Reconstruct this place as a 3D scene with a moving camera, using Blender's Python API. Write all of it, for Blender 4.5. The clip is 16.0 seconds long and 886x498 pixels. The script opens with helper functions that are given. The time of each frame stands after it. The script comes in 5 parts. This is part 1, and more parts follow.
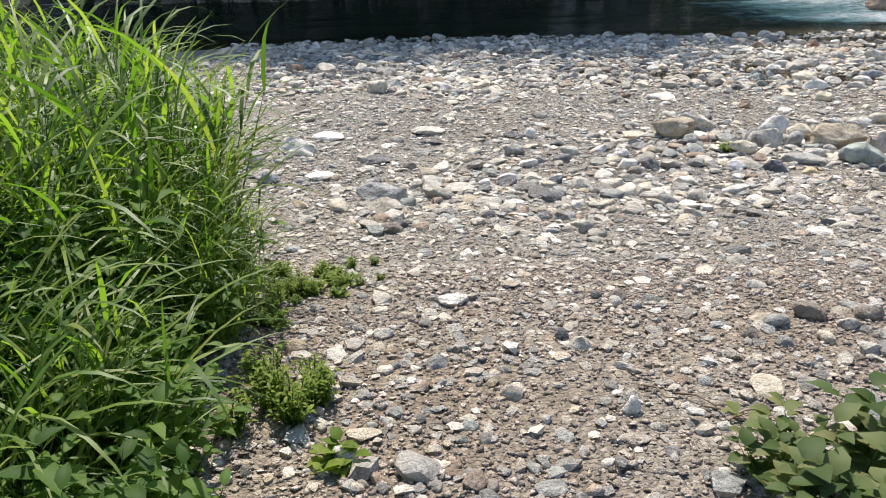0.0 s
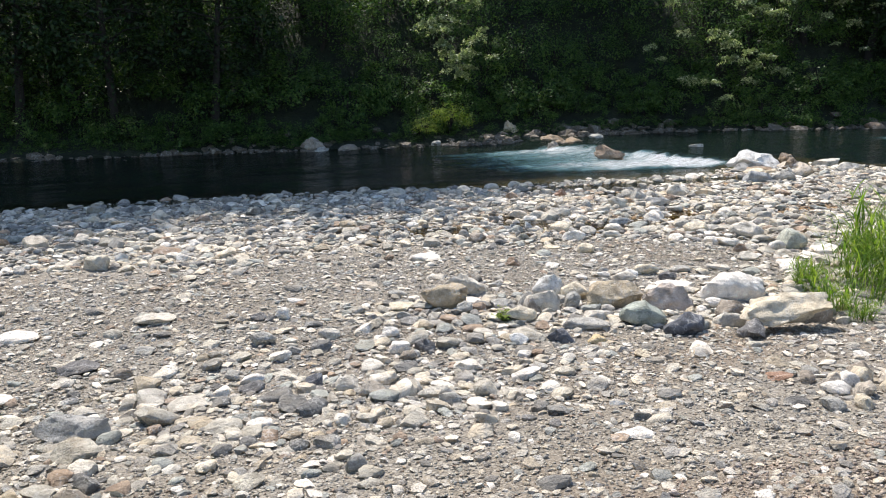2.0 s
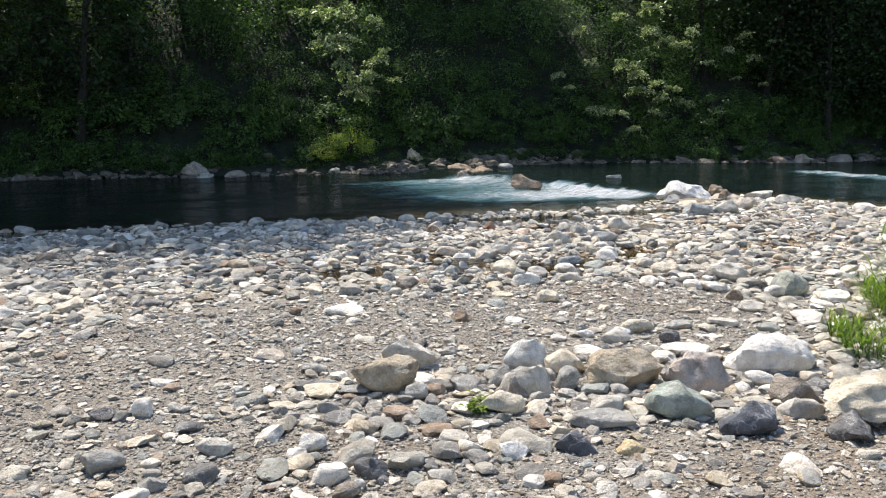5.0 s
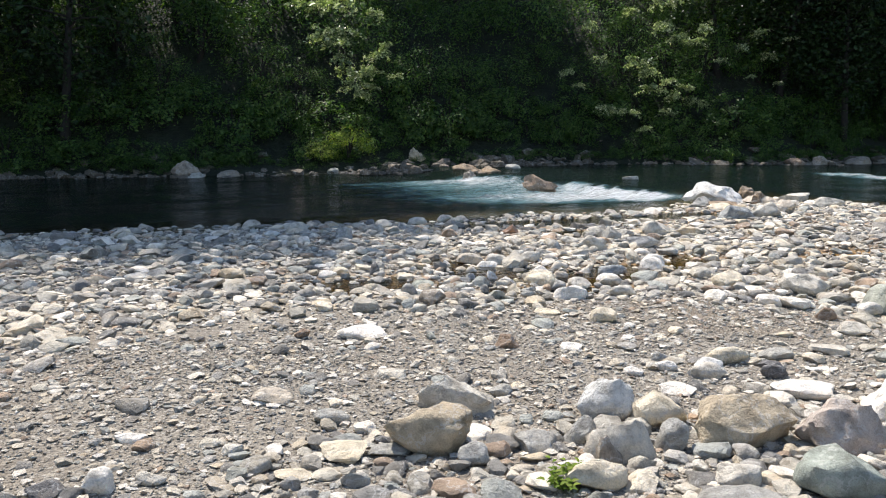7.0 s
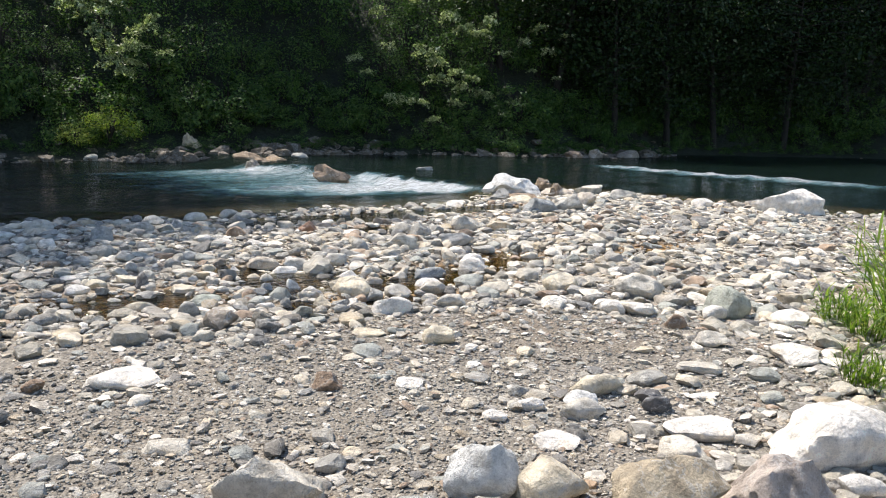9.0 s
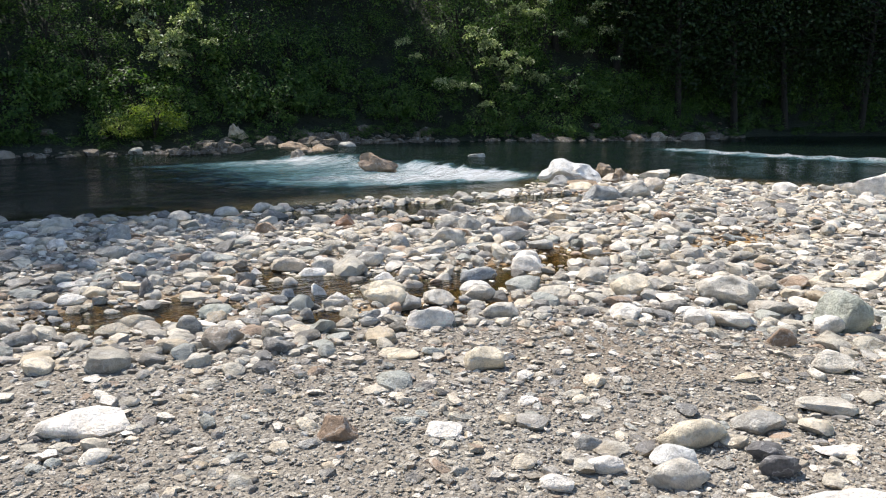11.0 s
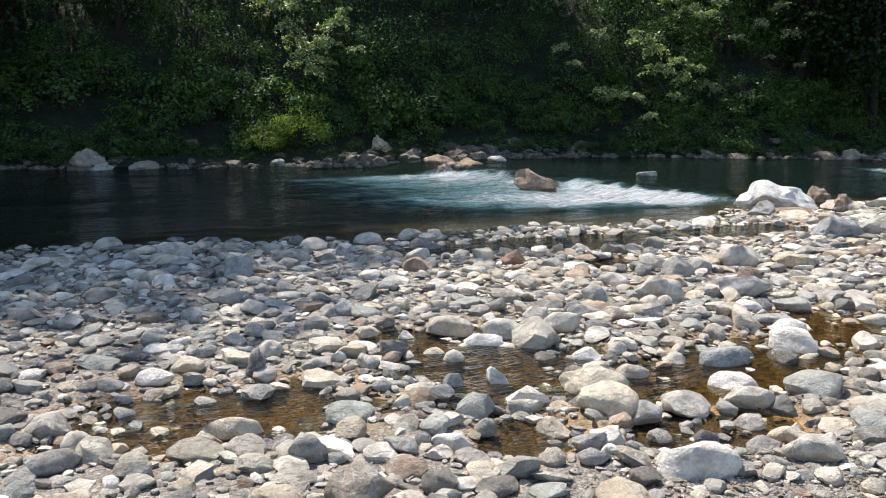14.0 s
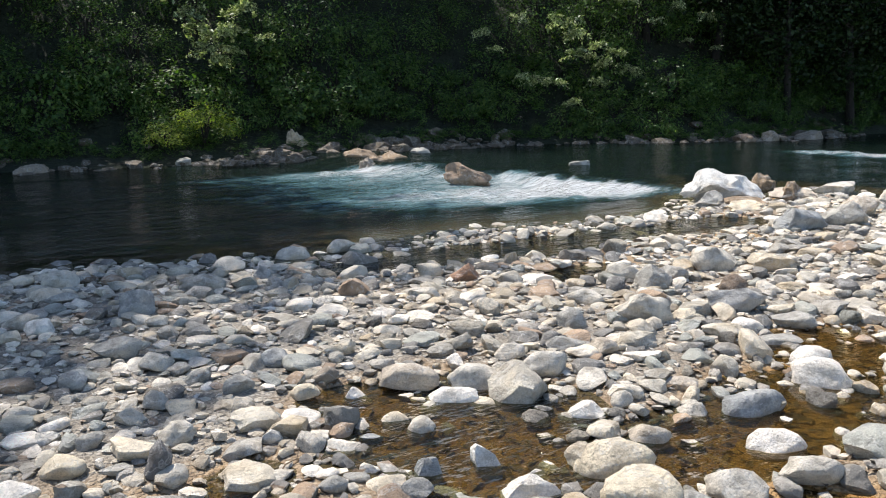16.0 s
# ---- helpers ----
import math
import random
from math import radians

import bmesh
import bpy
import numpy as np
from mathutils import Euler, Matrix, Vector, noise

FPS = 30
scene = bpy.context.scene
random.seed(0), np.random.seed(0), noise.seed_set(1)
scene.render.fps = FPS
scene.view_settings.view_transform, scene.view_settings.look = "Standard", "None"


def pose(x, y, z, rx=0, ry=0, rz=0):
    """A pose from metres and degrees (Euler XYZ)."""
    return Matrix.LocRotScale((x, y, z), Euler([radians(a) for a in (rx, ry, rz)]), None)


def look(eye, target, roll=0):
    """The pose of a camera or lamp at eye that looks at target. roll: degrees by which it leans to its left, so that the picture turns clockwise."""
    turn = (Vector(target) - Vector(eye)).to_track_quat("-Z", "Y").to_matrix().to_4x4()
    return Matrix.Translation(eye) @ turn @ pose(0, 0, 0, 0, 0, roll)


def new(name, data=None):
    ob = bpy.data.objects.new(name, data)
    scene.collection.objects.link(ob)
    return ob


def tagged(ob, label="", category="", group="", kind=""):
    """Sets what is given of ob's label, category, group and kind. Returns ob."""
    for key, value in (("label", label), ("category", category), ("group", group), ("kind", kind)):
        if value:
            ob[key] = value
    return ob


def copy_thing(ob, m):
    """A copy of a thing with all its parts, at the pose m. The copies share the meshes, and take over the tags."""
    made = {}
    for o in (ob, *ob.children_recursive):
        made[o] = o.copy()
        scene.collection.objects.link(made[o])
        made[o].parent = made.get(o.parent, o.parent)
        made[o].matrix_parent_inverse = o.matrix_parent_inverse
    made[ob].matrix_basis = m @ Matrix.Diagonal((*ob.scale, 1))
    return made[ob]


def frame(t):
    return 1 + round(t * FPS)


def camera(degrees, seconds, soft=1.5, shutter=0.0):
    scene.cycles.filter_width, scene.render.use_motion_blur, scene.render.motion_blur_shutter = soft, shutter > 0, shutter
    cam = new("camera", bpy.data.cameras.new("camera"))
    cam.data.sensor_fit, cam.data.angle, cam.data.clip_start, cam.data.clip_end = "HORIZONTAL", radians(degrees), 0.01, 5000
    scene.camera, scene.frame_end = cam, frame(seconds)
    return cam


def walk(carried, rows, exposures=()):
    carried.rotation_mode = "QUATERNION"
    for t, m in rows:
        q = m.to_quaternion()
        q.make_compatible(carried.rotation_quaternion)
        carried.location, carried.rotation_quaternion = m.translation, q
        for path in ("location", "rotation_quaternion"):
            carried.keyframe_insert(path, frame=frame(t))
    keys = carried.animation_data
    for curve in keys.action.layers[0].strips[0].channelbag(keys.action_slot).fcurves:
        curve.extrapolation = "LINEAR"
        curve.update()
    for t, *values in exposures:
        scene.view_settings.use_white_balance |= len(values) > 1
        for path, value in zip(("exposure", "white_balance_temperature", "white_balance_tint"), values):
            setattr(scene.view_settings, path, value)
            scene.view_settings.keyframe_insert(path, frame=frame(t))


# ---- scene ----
cam = camera(58.9, 16.0, 1.05)
PATH = [
    (0, (-0.131, 0.031, 1.773), (-0.133, 1.884, 1.022), -1.8),
    (0.5, (-0.087, 0.355, 1.815), (-0.087, 2.239, 1.143), -2.0),
    (1, (0.008, 0.706, 1.801), (0.246, 2.626, 1.295), -1.1),
    (1.5, (0.077, 1.109, 1.754), (0.507, 3.015, 1.325), -0.8),
    (2, (0.203, 1.485, 1.725), (0.794, 3.35, 1.313), -1.4),
    (2.5, (0.264, 1.868, 1.682), (0.917, 3.714, 1.275), -0.5),
    (3, (0.314, 2.291, 1.633), (1.051, 4.11, 1.249), -0.4),
    (3.5, (0.426, 2.72, 1.574), (1.18, 4.535, 1.205), -0.2),
    (4, (0.486, 3.131, 1.497), (1.306, 4.925, 1.165), 1.1),
    (4.2, (0.498, 3.286, 1.48), (1.344, 5.068, 1.153), 0.9),
    (6.3, (0.776, 4.843, 1.326), (1.627, 6.619, 0.982), -0.6),
    (6.5, (0.795, 4.975, 1.318), (1.648, 6.755, 0.996), -0.5),
    (7, (0.855, 5.323, 1.224), (1.731, 7.091, 0.897), 0.3),
    (7.5, (0.978, 5.696, 1.187), (2.021, 7.362, 0.819), -0.2),
    (8, (1.175, 6.053, 1.128), (2.342, 7.642, 0.792), 0.4),
    (8.5, (1.302, 6.377, 1.108), (2.612, 7.855, 0.789), 2.1),
    (8.7, (1.338, 6.502, 1.112), (2.669, 7.956, 0.774), 2.0),
    (10.8, (2.153, 7.385, 1.029), (3.418, 8.888, 0.653), -0.1),
    (11, (2.224, 7.469, 1.002), (3.441, 9.012, 0.629), 0.6),
    (11.5, (2.403, 7.819, 0.943), (3.533, 9.424, 0.559), 1.8),
    (12, (2.534, 8.136, 0.926), (3.578, 9.805, 0.573), 1.3),
    (12.5, (2.646, 8.456, 0.902), (3.555, 10.196, 0.517), 0.5),
    (13, (2.699, 8.813, 0.869), (3.536, 10.587, 0.48), 0.6),
    (13.5, (2.875, 9.199, 0.836), (3.754, 10.954, 0.455), -0.1),
    (14, (3.059, 9.536, 0.908), (3.995, 11.27, 0.564), 0.8),
    (14.5, (3.165, 9.887, 0.945), (4.158, 11.571, 0.525), 1.5),
    (15, (3.28, 10.151, 0.933), (4.27, 11.825, 0.471), 0.2),
    (15.5, (3.416, 10.416, 0.928), (4.415, 12.097, 0.506), -0.3),
    (16, (3.426, 10.634, 0.953), (4.539, 12.254, 0.581), -0.4),
]
EXPOSURES = ((0, 0.50), (0.5, 0.56), (1.0, 0.64), (2.0, 0.53), (16, 0.55))
walk(cam, [(t, look(eye, target, roll)) for t, eye, target, roll in PATH], EXPOSURES)

# ---------------------------------------------------------------- light
world = bpy.data.worlds.new("sky")
scene.world = world
world.use_nodes = True
SUN = Vector((-0.09, 0.64, 1.0)).normalized()
_n = world.node_tree.nodes
_sky = _n.new("ShaderNodeTexSky")
_sky.sky_type, _sky.sun_disc = "NISHITA", False
_sky.sun_elevation = math.asin(SUN.z)
_sky.sun_rotation = math.atan2(SUN.x, SUN.y)
_sky.air_density, _sky.dust_density = 1.0, 0.6
_n["Background"].inputs["Strength"].default_value = 0.145
world.node_tree.links.new(_sky.outputs[0], _n["Background"].inputs["Color"])
_l = bpy.data.lights.new("sun", "SUN")
_l.energy, _l.angle, _l.color = 5.0, radians(0.55), (1.0, 0.935, 0.868)
sun = new("sun", _l)
sun.matrix_world = look(SUN * 60, (0, 0, 0))

# ---------------------------------------------------------------- plan
WL, UP = -0.63, -0.45           # river level below and above the riffle
GY = (-60, 0, 2.6, 3.3, 4, 4.6, 5.3, 6.1, 7.3, 9, 11, 13, 16)
GZ = (0.5, 0.17, 0.13, 0.06, -0.04, -0.17, -0.26, -0.36, -0.5, -0.535, -0.56, -0.59, -0.60)
SHX = (-60, -10, 0, 4, 6.5, 9, 11, 12.5, 14.0, 15.2, 15.9, 16.3, 17.0, 19, 24, 60)     # shore line
SHY = (19.5, 19.2, 19.0, 18.6, 17.8, 17.9, 17.4, 17.5, 18.4, 19.6, 17.5, 15.5, 13.4, 9.5, 3, -20)
BKX = (-60, -20, 0, 5, 10, 15, 18, 22, 26, 30, 36, 45, 60)                             # far bank
BKY = (38, 34.5, 32.4, 31.4, 31.0, 30.6, 30.2, 29.0, 26.9, 26.6, 26.0, 22.0, 10)
PUDDLES = ((3.92, 13.38, 0.95, 0.64, -8), (5.58, 13.45, 0.80, 0.95, -10), (5.15, 12.45, 0.45, 0.30, 0), (6.9, 12.75, 1.5, 0.60, 4), (8.35, 13.2, 0.9, 0.6, 10),
           (10.4, 12.4, 1.1, 0.4, 0), (5.3, 14.2, 0.45, 0.30, 0), (5.95, 12.15, 0.8, 0.35, -10))
INLETS = ((8.5, 15.75, 0.8, 0.28), (11.9, 16.75, 1.5, 0.5), (9.3, 17.0, 1.9, 0.55), (7.5, 17.2, 1.0, 0.45))


def wob(x, y, s, seed=0.0):
    return noise.noise(Vector((x * s + seed, y * s - seed, seed * 1.7)))


def smooth(a, b, v):
    u = min(1.0, max(0.0, (v - a) / (b - a)))
    return u * u * (3 - 2 * u)


def shore(x):
    return float(np.interp(x, SHX, SHY))


def bank(x):
    return float(np.interp(x, BKX, BKY))


def pool(x, y):
    """How deep in a puddle's hollow a place lies, 0 to 1."""
    best = 0.0
    for px, py, rx, ry, a in PUDDLES:
        c, s = math.cos(radians(a)), math.sin(radians(a))
        u, v = ((x - px) * c + (y - py) * s) / rx, (-(x - px) * s + (y - py) * c) / ry
        best = max(best, 1 - smooth(0.35, 1.25, math.hypot(u, v) + 0.35 * wob(x, y, 2.3, 4)))
    return best


def inlet(x, y):
    best = 0.0
    for px, py, rx, ry in INLETS:
        best = max(best, 1 - smooth(0.35, 1.2, math.hypot((x - px) / rx, (y - py) / ry) + 0.3 * wob(x, y, 2, 9)))
    return best


def height(x, y):
    s, b = shore(x), bank(x)
    if y > b:
        d = y - b
        z = (UP if x > 14.5 else WL) - 0.12 + 0.75 * smooth(0.0, 2.2, d) + max(0.0, d - 1.0) * 0.85 * smooth(0, 5, d)
        z = min(z, 30 + 0.05 * d) + 0.5 * wob(x, y, 0.2) * smooth(1, 5, d)
        return z
    z = float(np.interp(y, GY, GZ))
    out = y - s
    if x > 9 and y < 22:
        z += 0.12 * smooth(9, 14, x) * (1 - smooth(-2.5, 0.2, out))
    z += 0.02 * wob(x, y, 0.7) + 0.012 * wob(x, y, 2.5, 3)
    z -= 0.078 * pool(x, y) + 0.16 * inlet(x, y)
    if out > -1.2:
        z -= 0.05 * smooth(-1.2, 0.2, out) + 0.85 * smooth(0.3, 3.4, out) * (1 - smooth(b - 2.0, b, y))
    if x > 14 and y < 12:
        z += 0.25 * smooth(0, 6, 12 - y) * smooth(14, 20, x)
    if x < -1.4 and y < 7:
        z += 0.12 * smooth(-1.2, -2.4, x)
    return z


def weir(y):
    """x of the riffle's lip."""
    return float(np.interp(y, (19, 20, 21.8, 23.4, 25, 27), (14.5, 14.1, 13.7, 13.45, 13.1, 12.6))) + 0.12 * math.sin(y * 2.3)


# ---------------------------------------------------------------- materials
def mat(name):
    m = bpy.data.materials.new(name)
    m.use_nodes = True
    t = m.node_tree
    return m, t, t.nodes["Principled BSDF"]


def nd(t, kind, **kw):
    n = t.nodes.new(kind)
    for k, v in kw.items():
        if k == "op":
            n.operation = v
        elif k == "blend":
            n.data_type, n.blend_type = "RGBA", v
        else:
            n.inputs[k].default_value = v
    return n


def coords(t, scale=1.0, generated="Object"):
    tc = t.nodes.new("ShaderNodeTexCoord")
    mp = t.nodes.new("ShaderNodeMapping")
    mp.inputs["Scale"].default_value = scale if isinstance(scale, tuple) else (scale,) * 3
    t.links.new(tc.outputs[generated], mp.inputs["Vector"])
    return mp.outputs[0]


def ramp(t, src, stops, mode="LINEAR"):
    r = t.nodes.new("ShaderNodeValToRGB")
    r.color_ramp.interpolation = mode
    e = r.color_ramp.elements
    while len(e) < len(stops):
        e.new(0.5)
    for el, (p, c) in zip(e, stops):
        el.position, el.color = p, (*c, 1) if len(c) == 3 else c
    t.links.new(src, r.inputs[0])
    return r.outputs[0]


def mixc(t, fac, a, b, blend="MIX"):
    n = t.nodes.new("ShaderNodeMix")
    n.data_type, n.blend_type = "RGBA", blend
    for sock, v in ((n.inputs[0], fac), (n.inputs[6], a), (n.inputs[7], b)):
        if isinstance(v, (int, float)):
            sock.default_value = v
        elif isinstance(v, tuple):
            sock.default_value = (*v, 1)
        else:
            t.links.new(v, sock)
    return n.outputs[2]


def noisy(t, vec, scale, detail=4, rough=0.55):
    n = nd(t, "ShaderNodeTexNoise", Scale=scale, Detail=detail, Roughness=rough)
    t.links.new(vec, n.inputs["Vector"])
    return n.outputs[0]


def voro(t, vec, scale, out="Color", feature="F1"):
    n = nd(t, "ShaderNodeTexVoronoi", Scale=scale)
    n.feature = feature
    t.links.new(vec, n.inputs["Vector"])
    return n.outputs[out]


def bump(t, b, h, strength, dist, chain=None):
    n = nd(t, "ShaderNodeBump", Strength=strength, Distance=dist)
    t.links.new(h, n.inputs["Height"])
    if chain:
        t.links.new(chain, n.inputs["Normal"])
    t.links.new(n.outputs[0], b.inputs["Normal"])
    return n.outputs[0]


def maths(t, op, a, b=0.0):
    n = t.nodes.new("ShaderNodeMath")
    n.operation = op
    for s, v in ((n.inputs[0], a), (n.inputs[1], b)):
        if isinstance(v, (int, float)):
            s.default_value = v
        else:
            t.links.new(v, s)
    return n.outputs[0]


def attr(t, name):
    n = t.nodes.new("ShaderNodeAttribute")
    n.attribute_name = name
    return n.outputs["Fac"]


def gravel_material():
    m, t, b = mat("gravel")
    v = coords(t)
    big = noisy(t, v, 0.7, 5)
    sand = ramp(t, noisy(t, v, 260, 3), [(0.3, (0.15, 0.13, 0.105)), (0.7, (0.36, 0.325, 0.275))])
    grit = mixc(t, 0.65, sand, ramp(t, voro(t, v, 95), [(0.15, (0.12, 0.115, 0.10)), (0.5, (0.28, 0.26, 0.225)), (0.8, (0.42, 0.395, 0.345)), (1.0, (0.55, 0.52, 0.47))]))
    chips = ramp(t, voro(t, v, 38), [(0.1, (0.13, 0.125, 0.118)), (0.4, (0.25, 0.235, 0.21)), (0.65, (0.37, 0.35, 0.31)), (0.92, (0.56, 0.54, 0.49))])
    chipmask = ramp(t, voro(t, v, 38, "Distance"), [(0.38, (1, 1, 1)), (0.62, (0, 0, 0))])
    base = mixc(t, maths(t, "MULTIPLY", chipmask, 0.85), grit, chips)
    earth = ramp(t, big, [(0.44, (0, 0, 0)), (0.62, (1, 1, 1))])
    base = mixc(t, maths(t, "MULTIPLY", earth, 0.5), base, mixc(t, 0.5, base, (0.19, 0.145, 0.10)))
    base = mixc(t, 1.0, base, (1.0, 0.98, 0.945), "MULTIPLY")
    base = mixc(t, 1.0, base, (0.94, 0.93, 0.92), "MULTIPLY")
    base = mixc(t, attr(t, "earth"), base, mixc(t, 1.0, base, (0.86, 0.755, 0.655), "MULTIPLY"))
    silt = ramp(t, noisy(t, v, 14, 5), [(0.3, (0.22, 0.115, 0.036)), (0.55, (0.40, 0.235, 0.085)), (0.8, (0.52, 0.36, 0.17))])
    base = mixc(t, attr(t, "silt"), base, silt)
    t.links.new(base, b.inputs["Base Color"])
    b.inputs["Roughness"].default_value = 0.93
    b.inputs["Specular IOR Level"].default_value = 0.25
    k = bump(t, b, voro(t, v, 38, "Distance"), 0.8, -0.020)
    k = bump(t, b, voro(t, v, 95, "Distance"), 0.9, -0.008, k)
    bump(t, b, noisy(t, v, 300, 2), 0.5, 0.003, k)
    return m


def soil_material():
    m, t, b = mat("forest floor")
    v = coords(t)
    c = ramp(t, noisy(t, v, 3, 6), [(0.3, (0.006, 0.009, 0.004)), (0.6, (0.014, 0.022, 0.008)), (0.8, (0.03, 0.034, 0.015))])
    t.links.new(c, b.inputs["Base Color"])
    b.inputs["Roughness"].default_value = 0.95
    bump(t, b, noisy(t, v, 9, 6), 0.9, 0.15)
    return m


def stone_material(name, tint=None, wash=(1.09, 1.04, 0.975), mute=0.0):
    """River stone; with no tint each stone of a heap, or each object, takes its own colour."""
    m, t, b = mat(name)
    v = coords(t, 1.0)
    if tint is None:
        g = t.nodes.new("ShaderNodeNewGeometry")
        o = t.nodes.new("ShaderNodeObjectInfo")
        r = maths(t, "FRACT", maths(t, "ADD", g.outputs["Random Per Island"], o.outputs["Random"]))
        base = ramp(t, r, [(0.0, (0.24, 0.24, 0.235)), (0.10, (0.42, 0.41, 0.375)), (0.24, (0.54, 0.52, 0.465)), (0.38, (0.65, 0.605, 0.52)),
                           (0.48, (0.49, 0.44, 0.355)), (0.56, (0.36, 0.385, 0.375)), (0.65, (0.74, 0.715, 0.66)), (0.76, (0.40, 0.395, 0.38)),
                           (0.84, (0.84, 0.82, 0.78)), (0.92, (0.38, 0.30, 0.235)), (0.965, (0.20, 0.205, 0.21))], "CONSTANT")
        r2 = maths(t, "FRACT", maths(t, "MULTIPLY", r, 37.7))
        base = mixc(t, 1.0, base, ramp(t, r2, [(0, (0.82, 0.82, 0.82)), (1, (1.08, 1.06, 1.02))]), "MULTIPLY")
    else:
        rgb = t.nodes.new("ShaderNodeRGB")
        rgb.outputs[0].default_value = (*tint, 1)
        base = rgb.outputs[0]
    if mute:
        base = mixc(t, mute, base, (0.40, 0.37, 0.335))
    base = mixc(t, 1.0, base, wash, "MULTIPLY")
    mott = ramp(t, noisy(t, v, 7, 7, 0.68), [(0.30, (0.42, 0.41, 0.39)), (0.47, (0.98, 0.98, 0.98)), (0.70, (1.34, 1.33, 1.30))])
    base = mixc(t, 0.9, base, mott, "MULTIPLY")
    speck = ramp(t, noisy(t, v, 120, 3, 0.7), [(0.34, (0.5, 0.5, 0.5)), (0.5, (1, 1, 1)), (0.72, (1.2, 1.2, 1.2))])
    base = mixc(t, 0.42, base, speck, "MULTIPLY")
    vein = ramp(t, noisy(t, v, 3.5, 5, 0.6), [(0.485, (0, 0, 0)), (0.5, (1, 1, 1)), (0.515, (0, 0, 0))])
    base = mixc(t, maths(t, "MULTIPLY", vein, 0.45), base, (0.66, 0.64, 0.60))
    stain = ramp(t, noisy(t, v, 4.5, 4), [(0.52, (0, 0, 0)), (0.68, (1, 1, 1))])
    base = mixc(t, maths(t, "MULTIPLY", stain, 0.35), base, mixc(t, 1.0, base, (0.85, 0.70, 0.50), "MULTIPLY"))
    bands = nd(t, "ShaderNodeTexWave", Scale=3.2, Distortion=7.0, Detail=4.0)
    t.links.new(coords(t, (0.5, 0.7, 1.8)), bands.inputs["Vector"])
    base = mixc(t, 0.45, base, ramp(t, bands.outputs["Fac"], [(0.0, (0.70, 0.69, 0.67)), (0.35, (1, 1, 1)), (1.0, (1.10, 1.10, 1.09))]), "MULTIPLY")
    lichen = ramp(t, noisy(t, v, 22, 6, 0.75), [(0.60, (0, 0, 0)), (0.66, (1, 1, 1))])
    base = mixc(t, maths(t, "MULTIPLY", lichen, 0.4), base, (0.72, 0.71, 0.68))
    t.links.new(base, b.inputs["Base Color"])
    b.inputs["Roughness"].default_value = 0.8
    b.inputs["Specular IOR Level"].default_value = 0.3
    crack = ramp(t, voro(t, v, 5.0, "Distance", "DISTANCE_TO_EDGE"), [(0.0, (0, 0, 0)), (0.035, (1, 1, 1))])
    k = bump(t, b, crack, 0.12, 0.012)
    k = bump(t, b, noisy(t, v, 18, 7, 0.68), 1.0, 0.045, k)
    bump(t, b, noisy(t, v, 110, 4), 0.5, 0.004, k)
    return m


def leaf_material(name, cols, through_=0.35, rough=0.45, sheen=0.5):
    m, t, b = mat(name)
    g = t.nodes.new("ShaderNodeNewGeometry")
    o = t.nodes.new("ShaderNodeObjectInfo")
    r = maths(t, "FRACT", maths(t, "ADD", g.outputs["Random Per Island"], o.outputs["Random"]))
    base = ramp(t, r, [(i / max(1, len(cols) - 1), c) for i, c in enumerate(cols)])
    v = coords(t)
    base = mixc(t, 0.8, base, ramp(t, noisy(t, v, 2.2, 4), [(0.3, (0.62, 0.66, 0.6)), (0.7, (1.2, 1.15, 1.0))]), "MULTIPLY")
    t.links.new(base, b.inputs["Base Color"])
    b.inputs["Roughness"].default_value = rough
    b.inputs["Specular IOR Level"].default_value = sheen
    tr = t.nodes.new("ShaderNodeBsdfTranslucent")
    t.links.new(mixc(t, 1.0, base, (1.3, 1.5, 0.6), "MULTIPLY"), tr.inputs["Color"])
    mx = t.nodes.new("ShaderNodeMixShader")
    mx.inputs[0].default_value = through_
    t.links.new(b.outputs[0], mx.inputs[1])
    t.links.new(tr.outputs[0], mx.inputs[2])
    t.links.new(mx.outputs[0], t.nodes["Material Output"].inputs["Surface"])
    return m


def bark_material():
    m, t, b = mat("bark")
    v = coords(t, (1, 1, 0.25))
    t.links.new(ramp(t, noisy(t, v, 12, 6), [(0.3, (0.008, 0.007, 0.005)), (0.7, (0.03, 0.025, 0.019))]), b.inputs["Base Color"])
    b.inputs["Roughness"].default_value = 0.95
    bump(t, b, noisy(t, v, 18, 5), 0.9, 0.03)
    return m


def twig_material():
    m, t, b = mat("dry twig")
    t.links.new(ramp(t, noisy(t, coords(t), 30, 4), [(0.3, (0.10, 0.065, 0.04)), (0.7, (0.27, 0.20, 0.13))]), b.inputs["Base Color"])
    b.inputs["Roughness"].default_value = 0.9
    return m


